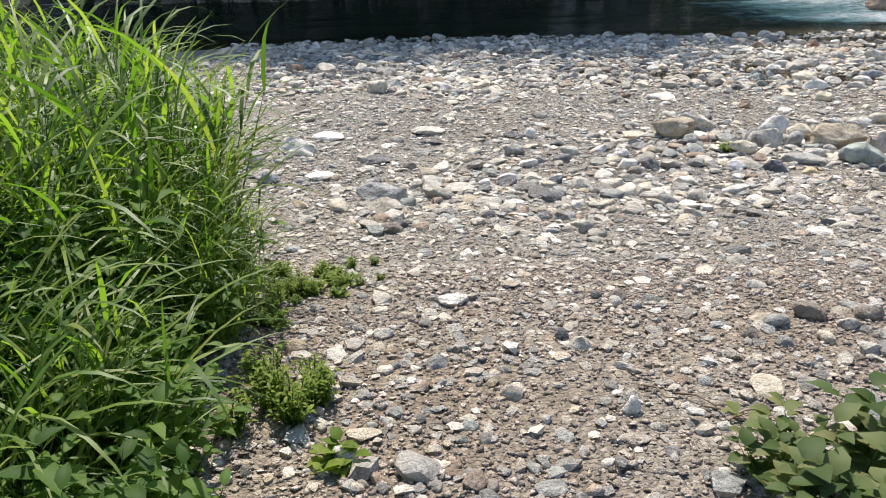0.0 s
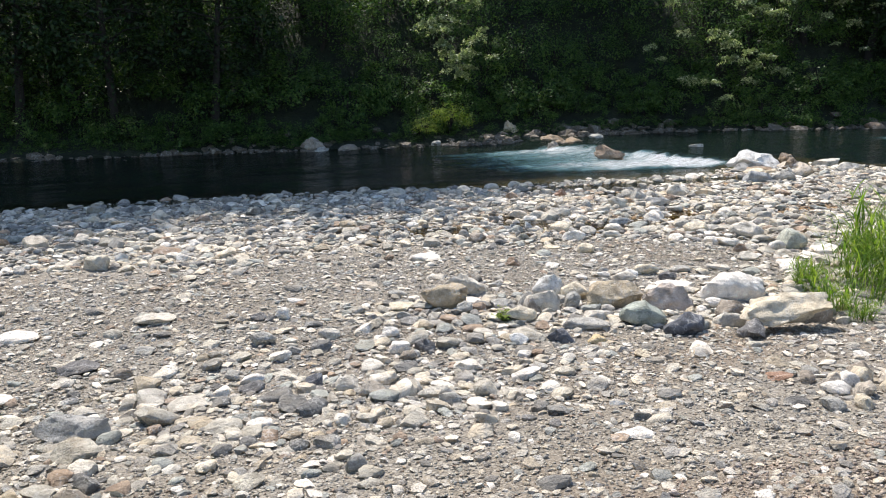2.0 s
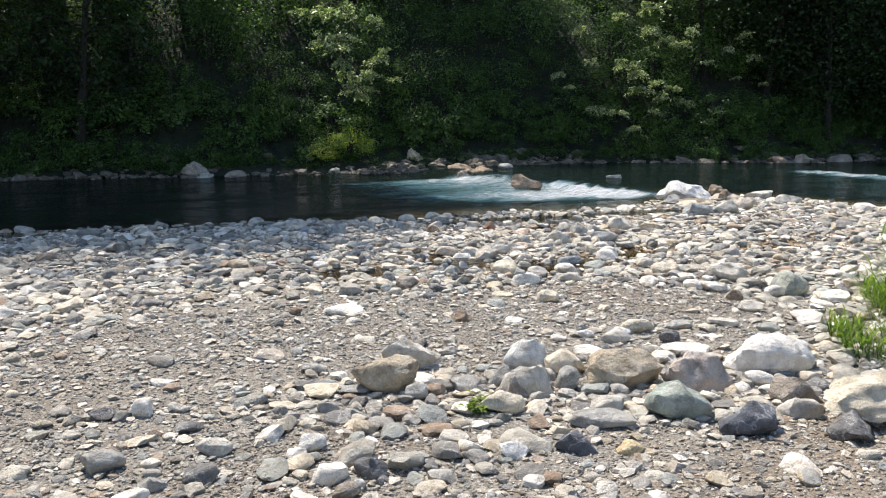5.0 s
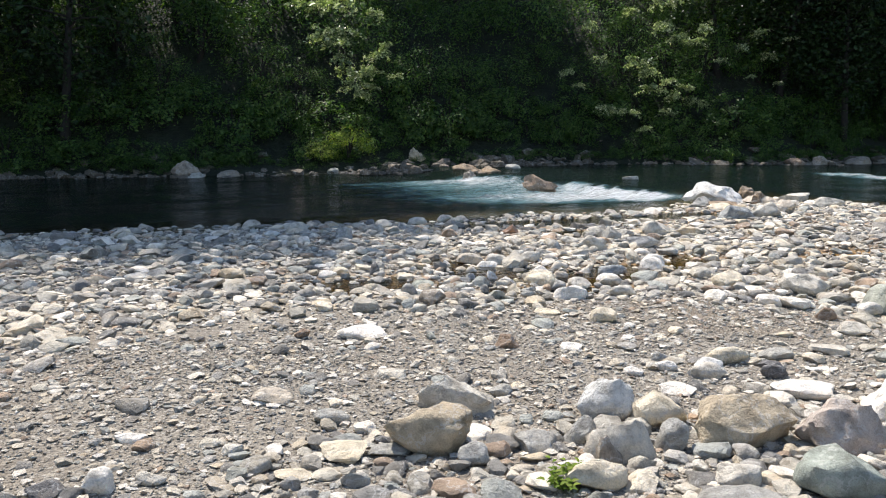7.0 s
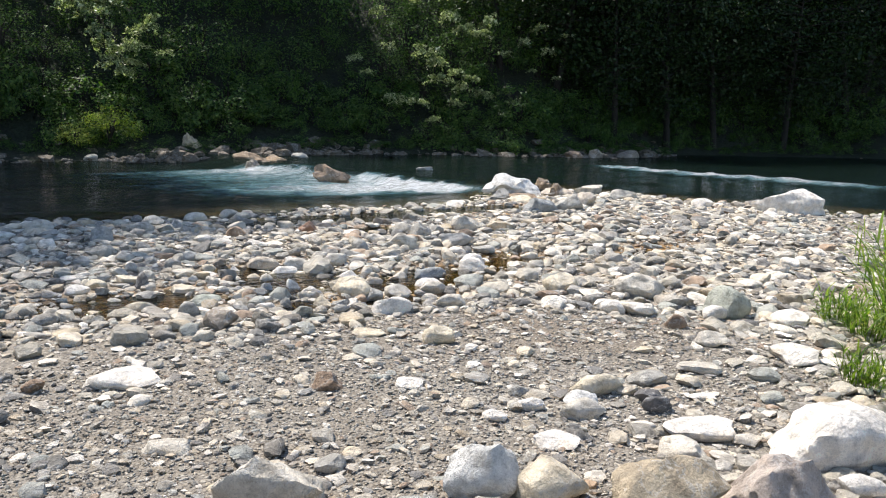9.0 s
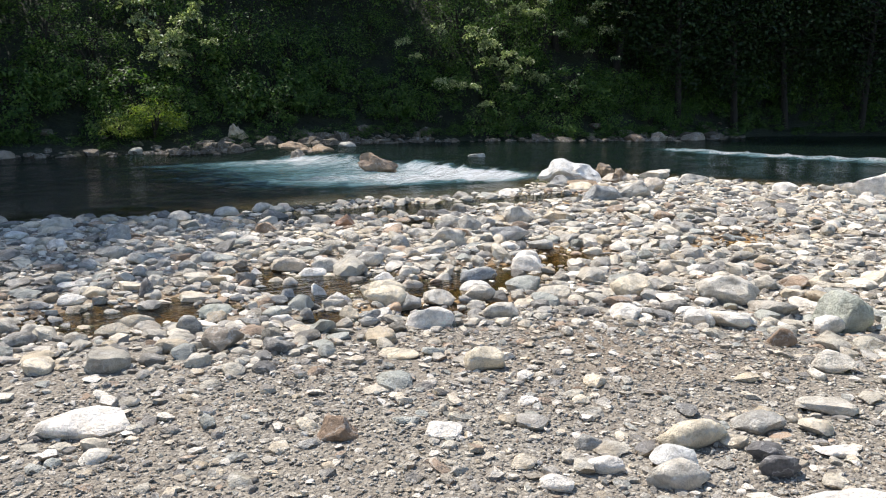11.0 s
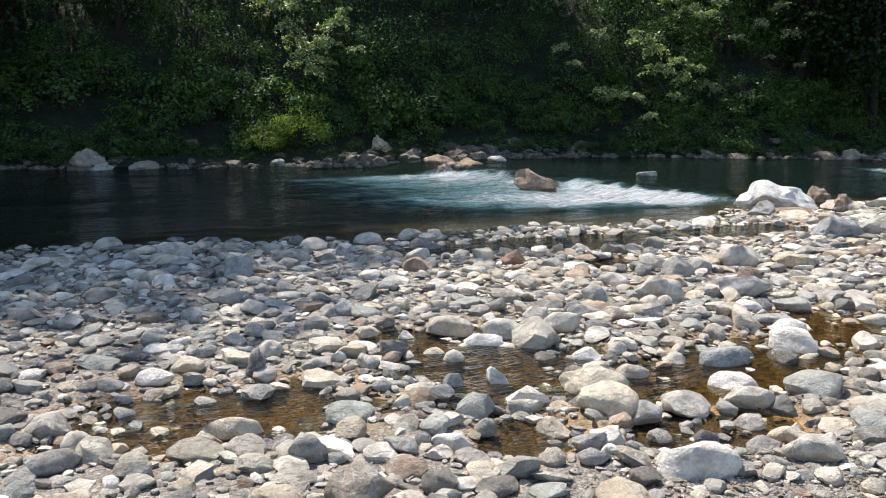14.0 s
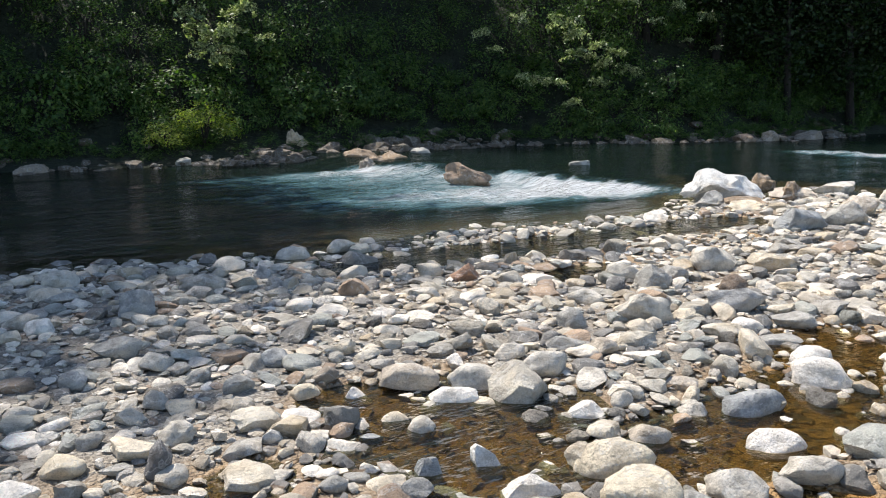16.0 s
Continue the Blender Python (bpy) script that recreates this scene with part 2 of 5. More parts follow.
def water_material(name, deep, shallow, ripple, relief, foam=False, murk=1.0):
    """Clear to dark water: what is under it shows where it is shallow, and the surface mirrors."""
    m, t, b = mat(name)
    t.nodes.remove(b)
    v = coords(t)
    h = maths(t, "ADD", noisy(t, coords(t, (0.55, 1.5, 1)), ripple, 4, 0.6), maths(t, "MULTIPLY", noisy(t, v, ripple * 5, 3), 0.25))
    bp = nd(t, "ShaderNodeBump", Strength=1.0, Distance=relief)
    t.links.new(h, bp.inputs["Height"])
    clear = t.nodes.new("ShaderNodeBsdfTransparent")
    clear.inputs[0].default_value = (*shallow, 1)
    body = t.nodes.new("ShaderNodeBsdfDiffuse")
    body.inputs[0].default_value = (*deep, 1)
    d = t.nodes.new("ShaderNodeMixShader")
    t.links.new(ramp(t, maths(t, "MULTIPLY", attr(t, "depth"), murk), [(0.0, (0, 0, 0)), (0.12, (0.35, 0.35, 0.35)), (0.35, (0.93, 0.93, 0.93)), (0.6, (1, 1, 1))]), d.inputs[0])
    t.links.new(clear.outputs[0], d.inputs[1])
    t.links.new(body.outputs[0], d.inputs[2])
    under = d.outputs[0]
    if foam:
        st = coords(t, (0.55, 1.3, 1.0))
        f1 = noisy(t, st, 2.4, 8, 0.68)
        f2 = noisy(t, st, 11.0, 6, 0.72)
        n = maths(t, "SUBTRACT", maths(t, "ADD", maths(t, "MULTIPLY", f1, 0.55), maths(t, "MULTIPLY", f2, 0.45)), 0.5)
        amt, froth = attr(t, "foam"), attr(t, "froth")
        churn = nd(t, "ShaderNodeBump", Strength=1.0, Distance=0.16)
        t.links.new(maths(t, "ADD", f2, f1), churn.inputs["Height"])
        milky = t.nodes.new("ShaderNodeBsdfDiffuse")
        t.links.new(churn.outputs[0], milky.inputs["Normal"])
        t.links.new(ramp(t, maths(t, "ADD", amt, n), [(0.0, (0.015, 0.045, 0.050)), (0.4, (0.12, 0.245, 0.27)), (0.9, (0.40, 0.53, 0.55))]), milky.inputs[0])
        m1 = t.nodes.new("ShaderNodeMixShader")
        t.links.new(ramp(t, maths(t, "ADD", amt, maths(t, "MULTIPLY", n, 1.9)), [(0.02, (0, 0, 0)), (0.50, (0.95, 0.95, 0.95))]), m1.inputs[0])
        t.links.new(under, m1.inputs[1])
        t.links.new(milky.outputs[0], m1.inputs[2])
        white = t.nodes.new("ShaderNodeBsdfDiffuse")
        white.inputs[0].default_value = (0.84, 0.87, 0.87, 1)
        t.links.new(churn.outputs[0], white.inputs["Normal"])
        m2 = t.nodes.new("ShaderNodeMixShader")
        w = maths(t, "ADD", maths(t, "MULTIPLY", froth, 0.80), maths(t, "ADD", maths(t, "MULTIPLY", amt, 0.20), maths(t, "MULTIPLY", n, 1.7)))
        t.links.new(ramp(t, w, [(0.30, (0, 0, 0)), (0.72, (1, 1, 1))]), m2.inputs[0])
        t.links.new(m1.outputs[0], m2.inputs[1])
        t.links.new(white.outputs[0], m2.inputs[2])
        under = m2.outputs[0]
    gl = t.nodes.new("ShaderNodeBsdfGlossy")
    gl.inputs["Roughness"].default_value = 0.06
    t.links.new(bp.outputs[0], gl.inputs["Normal"])
    fr = nd(t, "ShaderNodeFresnel", IOR=1.33)
    t.links.new(bp.outputs[0], fr.inputs["Normal"])
    mx = t.nodes.new("ShaderNodeMixShader")
    t.links.new(fr.outputs[0], mx.inputs[0])
    t.links.new(under, mx.inputs[1])
    t.links.new(gl.outputs[0], mx.inputs[2])
    t.links.new(mx.outputs[0], t.nodes["Material Output"].inputs["Surface"])
    return m


GRAVEL, SOIL, BARK, TWIG = gravel_material(), soil_material(), bark_material(), twig_material()
RIVER = water_material("river water", (0.005, 0.010, 0.0075), (0.26, 0.28, 0.19), 2.2, 0.13, True)
PUDDLE = water_material("puddle water", (0.36, 0.235, 0.10), (1.0, 0.88, 0.66), 3.0, 0.006, False, 0.42)
STONES = stone_material("river stones")
CHIPS = stone_material("gravel chips", None, (1.06, 1.01, 0.955), 0.15)
EARTHY = stone_material("earthy gravel chips", None, (1.13, 0.985, 0.90), 0.45)
TINT = {"tan": (0.40, 0.345, 0.26), "pale": (0.50, 0.48, 0.435), "blue": (0.55, 0.565, 0.57), "grey": (0.335, 0.335, 0.32), "mauve": (0.40, 0.355, 0.325),
        "cream": (0.56, 0.51, 0.41), "dark": (0.15, 0.15, 0.155), "white": (0.70, 0.68, 0.645), "brown": (0.26, 0.195, 0.145), "warm": (0.44, 0.40, 0.345),
        "bluewhite": (0.60, 0.615, 0.62), "greybrown": (0.27, 0.24, 0.205), "greengrey": (0.36, 0.385, 0.345), "wet": (0.24, 0.185, 0.13),
        "bluegrey": (0.29, 0.31, 0.325), "rust": (0.31, 0.20, 0.145), "greysmooth": (0.36, 0.36, 0.355), "navy": (0.12, 0.13, 0.155), "green": (0.31, 0.35, 0.32),
        "yellow": (0.55, 0.45, 0.28)}
WORDS = {"tan": "tan weathered", "pale": "pale grey", "blue": "bluish pale grey", "grey": "mid-grey", "mauve": "mauve-tan banded", "cream": "cream-coloured",
         "dark": "dark grey", "white": "sun-bleached white", "brown": "brown", "warm": "warm grey", "bluewhite": "bluish white", "greybrown": "grey-brown",
         "greengrey": "greenish grey", "wet": "wet dark brown", "bluegrey": "blue-grey", "rust": "rust-red", "greysmooth": "smooth grey", "navy": "dark slate-blue",
         "green": "pale green", "yellow": "yellowish"}
TINT = {k: tuple(min(0.82, 1.16 * q) for q in c) for k, c in TINT.items()}
STONE_MATS = {k: stone_material(WORDS[k] + " stone", c) for k, c in TINT.items()}
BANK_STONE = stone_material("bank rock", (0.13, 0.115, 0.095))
LEAF_BUSH = leaf_material("bush leaves", [(0.018, 0.046, 0.012), (0.046, 0.10, 0.023), (0.085, 0.16, 0.04), (0.15, 0.22, 0.07)], 0.38, 0.5, 0.3)
# bush leaves whitened in colour to stand for sunlight caught on them
LEAF_SUNLIT = leaf_material("sunlight-paled bush leaves", [(0.04, 0.075, 0.025), (0.15, 0.21, 0.085), (0.38, 0.43, 0.27), (0.66, 0.68, 0.54)], 0.32, 0.35, 0.7)
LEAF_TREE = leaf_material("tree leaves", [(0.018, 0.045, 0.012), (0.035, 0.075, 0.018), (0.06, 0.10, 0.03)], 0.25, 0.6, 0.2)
# tree leaves in a darker copy, with the bank's deep shade in the colour
LEAF_HANG_SHADED = leaf_material("shade-darkened hanging tree leaves", [(0.010, 0.024, 0.007), (0.018, 0.042, 0.011), (0.04, 0.068, 0.022)], 0.2, 0.45, 0.25)
LEAF_GRASS = leaf_material("grass blades", [(0.06, 0.12, 0.018), (0.12, 0.21, 0.03), (0.20, 0.29, 0.05), (0.27, 0.31, 0.085)], 0.55, 0.5)
LEAF_WEED = leaf_material("weed leaves", [(0.055, 0.115, 0.022), (0.115, 0.205, 0.042), (0.20, 0.29, 0.075)], 0.52, 0.6, 0.2)
LEAF_DULL = leaf_material("dull weed leaves", [(0.05, 0.085, 0.026), (0.10, 0.145, 0.05), (0.16, 0.195, 0.075), (0.22, 0.22, 0.10)], 0.4, 0.6, 0.2)
LEAF_YELLOW = leaf_material("yellow-green leaves", [(0.12, 0.19, 0.03), (0.20, 0.27, 0.05), (0.27, 0.31, 0.08)], 0.45, 0.65, 0.15)


# ---------------------------------------------------------------- mesh helpers
def mesh_of(name, verts, faces, material, smooth_=True):
    me = bpy.data.meshes.new(name)
    me.from_pydata(verts if isinstance(verts, list) else [tuple(p) for p in verts], [], faces)
    me.materials.append(material)
    if smooth_:
        me.shade_smooth()
    return me


def bulk(name, verts, loops, per, material, smooth_=True, crease=0):
    """A mesh from arrays whose faces all have the same number of corners."""
    me = bpy.data.meshes.new(name)
    verts, loops = np.asarray(verts, np.float32), np.asarray(loops, np.int32)
    nf = len(loops)
    me.vertices.add(len(verts))
    me.vertices.foreach_set("co", verts.ravel())
    me.loops.add(nf * per)
    me.loops.foreach_set("vertex_index", loops.ravel())
    me.polygons.add(nf)
    me.polygons.foreach_set("loop_start", np.arange(0, nf * per, per, dtype=np.int32))
    me.polygons.foreach_set("loop_total", np.full(nf, per, np.int32))
    me.update(calc_edges=True)
    me.validate()
    me.materials.append(material)
    if smooth_:
        me.shade_smooth()
    if crease:
        me.set_sharp_from_angle(angle=radians(crease))
    return me


def put_attr(me, name, values):
    a = me.attributes.new(name, "FLOAT", "POINT")
    a.data.foreach_set("value", np.asarray(values, np.float32))


def ico(level):
    bm = bmesh.new()
    bmesh.ops.create_icosphere(bm, subdivisions=level, radius=1.0)
    v = np.array([p.co[:] for p in bm.verts])
    f = np.array([[q.index for q in fc.verts] for fc in bm.faces])
    bm.free()
    return v, f


ICO = {i: ico(i) for i in (1, 2, 3, 4)}
ICO[0] = (np.array([(1, 0, 0), (-1, 0, 0), (0, 1, 0), (0, -1, 0), (0, 0, 1), (0, 0, -1)], float) + np.random.RandomState(2).normal(size=(6, 3)) * 0.12,
          np.array([(0, 2, 4), (2, 1, 4), (1, 3, 4), (3, 0, 4), (2, 0, 5), (1, 2, 5), (3, 1, 5), (0, 3, 5)]))


def pebble(level, rng, cuts=4, power=2.6, rough=0.08, grain=1.3):
    """Corners of a worn stone of size about 1 x 1 x 1, centred."""
    v, f = ICO[level]
    d = (np.abs(v) ** power).sum(1) ** (-1 / power)
    p = v * d[:, None]
    for k in range(cuts):
        n = rng.normal(size=3)
        n /= np.linalg.norm(n)
        c = rng.uniform(0.50, 0.92)
        over = p @ n - c
        p = p - np.where(over > 0, over * (0.97 if k % 3 else 0.8), 0)[:, None] * n
    off = rng.uniform(-50, 50, 3)
    if rough:
        k = np.array([noise.noise(Vector(q * grain + off)) * rough + noise.noise(Vector(q * grain * 2.8 + off)) * rough * 0.45 for q in p])
        p = p * (1 + k)[:, None]
    lo, hi = p.min(0), p.max(0)
    return (p - (lo + hi) / 2) / (hi - lo), f


def part(name, me, parent, label=""):
    ob = new(name, me)
    ob.parent = parent
    return tagged(ob, label) if label else ob


# ---------------------------------------------------------------- ground and water
def axis(fine0, fine1, step, far0, far1):
    a = list(np.arange(fine0, fine1, step))
    s, p, lo = step, fine0, []
    while p > far0:
        s *= 1.25
        p -= s
        lo.append(p)
    s, p, hi = step, a[-1], []
    while p < far1:
        s *= 1.16
        p += s
        hi.append(p)
    return np.array(lo[::-1] + a + hi)


def build_ground():
    xs, ys = axis(-4.0, 17.5, 0.13, -400, 400), axis(0.5, 20.0, 0.13, -300, 400)
    pts = [(x, y, height(x, y)) for y in ys for x in xs]
    nx, ny = len(xs), len(ys)
    i = (np.arange(ny - 1)[:, None] * nx + np.arange(nx - 1)[None, :]).ravel()
    quads = np.stack([i, i + 1, i + nx + 1, i + nx], 1)
    me = bulk("ground", pts, quads, 4, GRAVEL)
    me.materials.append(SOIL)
    silt = []
    for x, y, z in pts:
        s = pool(x, y) if 11 < y < 15.5 and 2 < x < 12 else 0.0
        o = y - shore(x)
        if 15 < y < 31:
            s = max(s, 0.35 * smooth(-0.2, 0.8, o), 0.7 * inlet(x, y) if y < 18 else 0)
        if x > 6 and 12 < y < 22:
            s = max(s, 0.75 * smooth(-4.0, -1.2, o) * smooth(6, 8.5, x) * min(1.0, max(0.0, 0.6 + wob(x, y, 1.1, 5))))
        silt.append(min(1.0, s))
    put_attr(me, "silt", silt)
    put_attr(me, "earth", [min(1.0, max(0.0, (0.75 - 0.68 * smooth(3.0, 5.5, y)) * (0.75 + 0.8 * wob(x, y, 0.8, 21)) + 0.45 * smooth(0.2, 0.5, wob(x, y, 0.55, 33)))) if y < 14 else 0.0 for x, y, z in pts])
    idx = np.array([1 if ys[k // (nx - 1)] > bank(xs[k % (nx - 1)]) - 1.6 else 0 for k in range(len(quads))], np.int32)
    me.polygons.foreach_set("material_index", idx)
    return tagged(new("ground", me), "grey gravel river bar sloping down to the water", "ground", kind="structure")


def foam_at(x, y):
    """Aerated water below the riffle."""
    w = weir(y)
    if y > 28.3 or y < 17.5:
        return 0.0
    d = w - x
    near = 18.9 + 0.28 * max(0.0, d) ** 0.9
    edge = smooth(near - 0.4, near + 0.8, y) * (1 - smooth(26.6 - 0.10 * d, 27.6 - 0.08 * d, y))
    f = edge * smooth(0.0, 0.5, d) * (1 - smooth(1.2, 7.4, d + 1.0 * wob(x, y, 0.5)))
    lane = 0.52 + 0.4 * math.exp(-((y - (20.5 + 0.3 * d)) / 1.2) ** 2) + 0.35 * math.exp(-((y - 26.4) / 0.7) ** 2) * (1 - smooth(0.5, 3, d))
    return f * min(1.0, lane)


def build_river():
    xs = np.concatenate([np.arange(-200, -12, 12.0), np.arange(-12, 5, 0.5), np.arange(5, 18, 0.13), np.arange(18, 30, 0.3), np.arange(30, 90, 3.0)])
    ys = np.concatenate([np.arange(-30, 12, 1.5), np.arange(12, 17, 0.4), np.arange(17, 29, 0.13), np.arange(29, 42, 1.0)])
    pts, depth, foam, froth = [], [], [], []
    for y in ys:
        for x in xs:
            bed = height(x, y)
            up = smooth(-1.0, 0.35, x - weir(y)) if y > 16 else smooth(15.3, 15.9, x)
            z = WL + (UP - WL) * up
            f = foam_at(x, y)
            lip = math.exp(-((x - weir(y) + 0.1) / 0.35) ** 2) * smooth(19.6, 20.8, y) * (1 - smooth(22.9, 23.3, y)) + 0.7 * math.exp(-((x - weir(y)) / 0.3) ** 2) * smooth(23.8, 24.4, y) * (1 - smooth(26, 27, y))
            r2 = 0.0
            if x > 18:
                r2 = math.exp(-((x - (22.9 + 0.5 * wob(x, y, 0.4, 2) + 0.22 * max(0, 20 - y))) / 0.7) ** 2) * smooth(13, 16, y) * (1 - smooth(21.5, 23.5, y))
                f = max(f, 1.0 * r2)
            z += 0.07 * f * wob(x * 0.8, y * 1.6, 1.3) + 0.09 * f * wob(x, y * 1.5, 2.6, 6) + lip * (0.04 + 0.11 * wob(x, y, 3.6, 5)) * smooth(20.2, 21.8, y)
            z += 0.05 * r2 + 0.012 * wob(x * 0.6, y, 0.9, 8)
            pts.append((x, y, z))
            depth.append(max(0.0, z - bed))
            foam.append(min(1.0, f + 0.45 * lip * max(0.0, 0.45 + wob(x, y, 1.4, 7))))
            d = weir(y) - x
            froth.append(min(1.0, (f * (1.05 * math.exp(-max(0.0, d) / 2.2) + 0.45 * math.exp(-((y - (20.3 + 0.33 * d)) / 0.7) ** 2 - d / 5)) if d > 0 else 0.0) + 0.5 * lip * max(0.0, 0.5 + 1.2 * wob(x, y, 3.1, 7)) + r2 * max(0.0, 0.45 + 1.3 * wob(x, y, 1.7, 3))))
    nx, ny = len(xs), len(ys)
    i = (np.arange(ny - 1)[:, None] * nx + np.arange(nx - 1)[None, :]).ravel()
    quads = np.stack([i, i + 1, i + nx + 1, i + nx], 1)
    dp = np.array(depth)
    keep = dp[quads].max(1) > 0
    me = bulk("river", pts, quads[keep], 4, RIVER)
    put_attr(me, "depth", depth)
    put_attr(me, "foam", foam)
    put_attr(me, "froth", froth)
    ob = tagged(new("water", me), "dark clear river with a foaming turquoise riffle", "river", kind="structure")
    ob.visible_shadow = False
    return ob


def build_puddle(x0, x1, y0, y1, z):
    xs, ys = np.arange(x0, x1, 0.09), np.arange(y0, y1, 0.09)
    pts = [(x, y, z) for y in ys for x in xs]
    nx, ny = len(xs), len(ys)
    i = (np.arange(ny - 1)[:, None] * nx + np.arange(nx - 1)[None, :]).ravel()
    quads = np.stack([i, i + 1, i + nx + 1, i + nx], 1)
    dp = np.array([max(0.0, z - height(x, y)) for x, y, _ in pts])
    me = bulk("puddle", pts, quads[dp[quads].max(1) > 0], 4, PUDDLE)
    put_attr(me, "depth", dp)
    ob = tagged(new("water", me), "shallow brown puddle over silt among river stones", "puddle", kind="structure")
    ob.visible_shadow = False
    return ob


build_ground()
build_river()
build_puddle(2.4, 6.3, 11.7, 14.9, -0.636)
build_puddle(6.3, 12.0, 11.5, 14.4, -0.632)


# ---------------------------------------------------------------- single stones
PLACED = []          # x, y, radius of the stones that stand already
SHAPE = {"lumpy": (5, 2.2, 0.34, 2.0), "angular": (15, 2.9, 0.20, 1.9), "rounded": (9, 2.3, 0.13, 1.5), "flat": (10, 2.7, 0.14, 1.8),
         "blocky": (4, 2.6, 0.14, 1.8), "rugged": (9, 2.8, 0.17, 2.4)}
RNG = np.random.RandomState(11)


def stone(x, y, w, d, h, turn, colour, shape, lift=0.0, tip=0.0):
    """One stone w wide, d deep and h high over the ground, a little sunk in."""
    cuts, power, rough, grain = SHAPE[shape]
    level = 4 if w > 0.45 else 3 if w > 0.14 else 2
    v, f = pebble(level, RNG, cuts, power, rough, grain)
    h *= 0.80 if w > 0.5 and shape in ("angular", "rounded", "flat") else 0.95
    if level == 4:
        off = RNG.uniform(-30, 30, 3)
        v = v * (1 + np.array([0.055 * noise.noise(Vector(q * 6.5 + off)) + 0.04 * noise.noise(Vector(q * 14 + off)) for q in v]))[:, None]
    full = h * 1.3
    v = v * (w, d, full)
    v[:, 2] += full / 2 - h * 0.3
    if shape == "angular" and h > 0.1:
        v[:, 0] += v[:, 2] * RNG.uniform(-0.25, 0.25)
    up = np.clip(v[:, 2] / max(h, 0.01), 0, 1)
    v[:, :2] *= (1 - {"angular": 0.34, "lumpy": 0.30, "rounded": 0.10, "flat": 0.12, "blocky": 0.10, "rugged": 0.20}[shape] * up ** 1.3)[:, None]
    z = max(height(x, y), (UP if x > weir(y) else WL) - 0.10)
    me = bulk("river_stone", v, f, 3, STONE_MATS[colour], True, 46)
    ob = new("boulder" if w > 0.6 else "river_stone", me)
    ob.matrix_world = pose(x, y, z + lift, 0, tip, turn)
    where = "standing in shallow water" if z < -0.66 else "resting on the gravel bar"
    tagged(ob, WORDS[colour] + " " + shape + (" boulder " if w > 0.6 else " river stone ") + where, "boulder" if w > 0.6 else "stone", "river stones")
    PLACED.append((x, y, 0.5 * math.sqrt(w * d)))
    return ob


stone(2.58, 8.95, 0.50, 0.33, 0.25, -26, "tan", "blocky")
stone(2.98, 9.43, 0.50, 0.28, 0.24, -24, "pale", "rugged")
stone(3.71, 8.92, 0.36, 0.29, 0.26, -29, "blue", "angular")
stone(3.42, 8.42, 0.41, 0.30, 0.22, -26, "pale", "rugged")
stone(3.72, 8.33, 0.18, 0.14, 0.18, -22, "grey", "rounded")
stone(4.14, 8.23, 0.58, 0.30, 0.27, -22, "tan", "blocky")
stone(4.58, 7.97, 0.50, 0.34, 0.27, -31, "mauve", "rugged")
stone(3.72, 7.88, 0.25, 0.16, 0.10, -30, "pale", "rounded")
stone(3.09, 8.19, 0.34, 0.20, 0.14, -32, "cream", "rounded")
stone(3.93, 8.66, 0.34, 0.26, 0.20, -24, "cream", "rounded")
stone(3.30, 8.33, 0.16, 0.13, 0.16, -24, "greybrown", "angular")
stone(3.36, 8.66, 0.18, 0.15, 0.15, -20, "grey", "angular")
stone(2.12, 9.06, 0.28, 0.24, 0.07, -27, "cream", "flat")
stone(1.82, 8.95, 0.21, 0.17, 0.04, -32, "cream", "flat")
stone(0.72, 9.29, 0.20, 0.15, 0.08, -27, "dark", "rounded")
stone(0.94, 9.22, 0.16, 0.12, 0.12, -25, "white", "rounded")
stone(1.18, 9.20, 0.16, 0.09, 0.06, -29, "pale", "rounded")
stone(3.06, 11.30, 0.45, 0.29, 0.09, -24, "white", "flat")
stone(3.97, 10.47, 0.21, 0.17, 0.11, -25, "brown", "angular")
stone(2.01, 10.08, 0.27, 0.23, 0.08, -32, "warm", "flat")
stone(2.24, 9.59, 0.23, 0.19, 0.08, -26, "grey", "flat")
stone(3.37, 9.54, 0.16, 0.12, 0.07, -29, "grey", "rounded")
stone(5.11, 8.63, 0.45, 0.28, 0.09, -27, "white", "flat")
stone(5.23, 9.41, 0.33, 0.17, 0.13, -29, "cream", "rounded")
stone(4.85, 9.22, 0.27, 0.14, 0.11, -24, "pale", "rounded")
stone(5.36, 9.12, 0.19, 0.14, 0.08, -27, "dark", "rounded")
stone(3.09, 8.70, 0.25, 0.22, 0.09, -30, "grey", "flat")
stone(2.94, 8.23, 0.14, 0.10, 0.07, -26, "dark", "angular")
stone(2.36, 8.98, 0.24, 0.15, 0.05, -23, "grey", "flat")
stone(2.70, 8.68, 0.17, 0.13, 0.11, -29, "grey", "rounded")
stone(2.07, 8.72, 0.16, 0.08, 0.07, -30, "grey", "rounded")
stone(2.61, 11.48, 0.14, 0.10, 0.08, -28, "brown", "rounded")
stone(1.13, 9.78, 0.19, 0.10, 0.04, -21, "white", "flat")
stone(4.43, 9.06, 0.26, 0.22, 0.06, -38, "white", "flat")
stone(4.71, 9.49, 0.18, 0.09, 0.07, -44, "white", "rounded")
stone(4.44, 9.51, 0.15, 0.11, 0.06, -47, "white", "rounded")
stone(7.02, 10.59, 0.22, 0.16, 0.12, -44, "white", "rounded")
stone(15.66, 13.01, 1.30, 0.65, 0.58, -45, "white", "rounded")
stone(15.05, 14.34, 0.45, 0.34, 0.19, -43, "white", "rounded")
stone(5.20, 10.83, 0.25, 0.19, 0.13, -43, "cream", "rounded")
stone(4.93, 11.33, 0.27, 0.17, 0.05, -45, "cream", "flat")
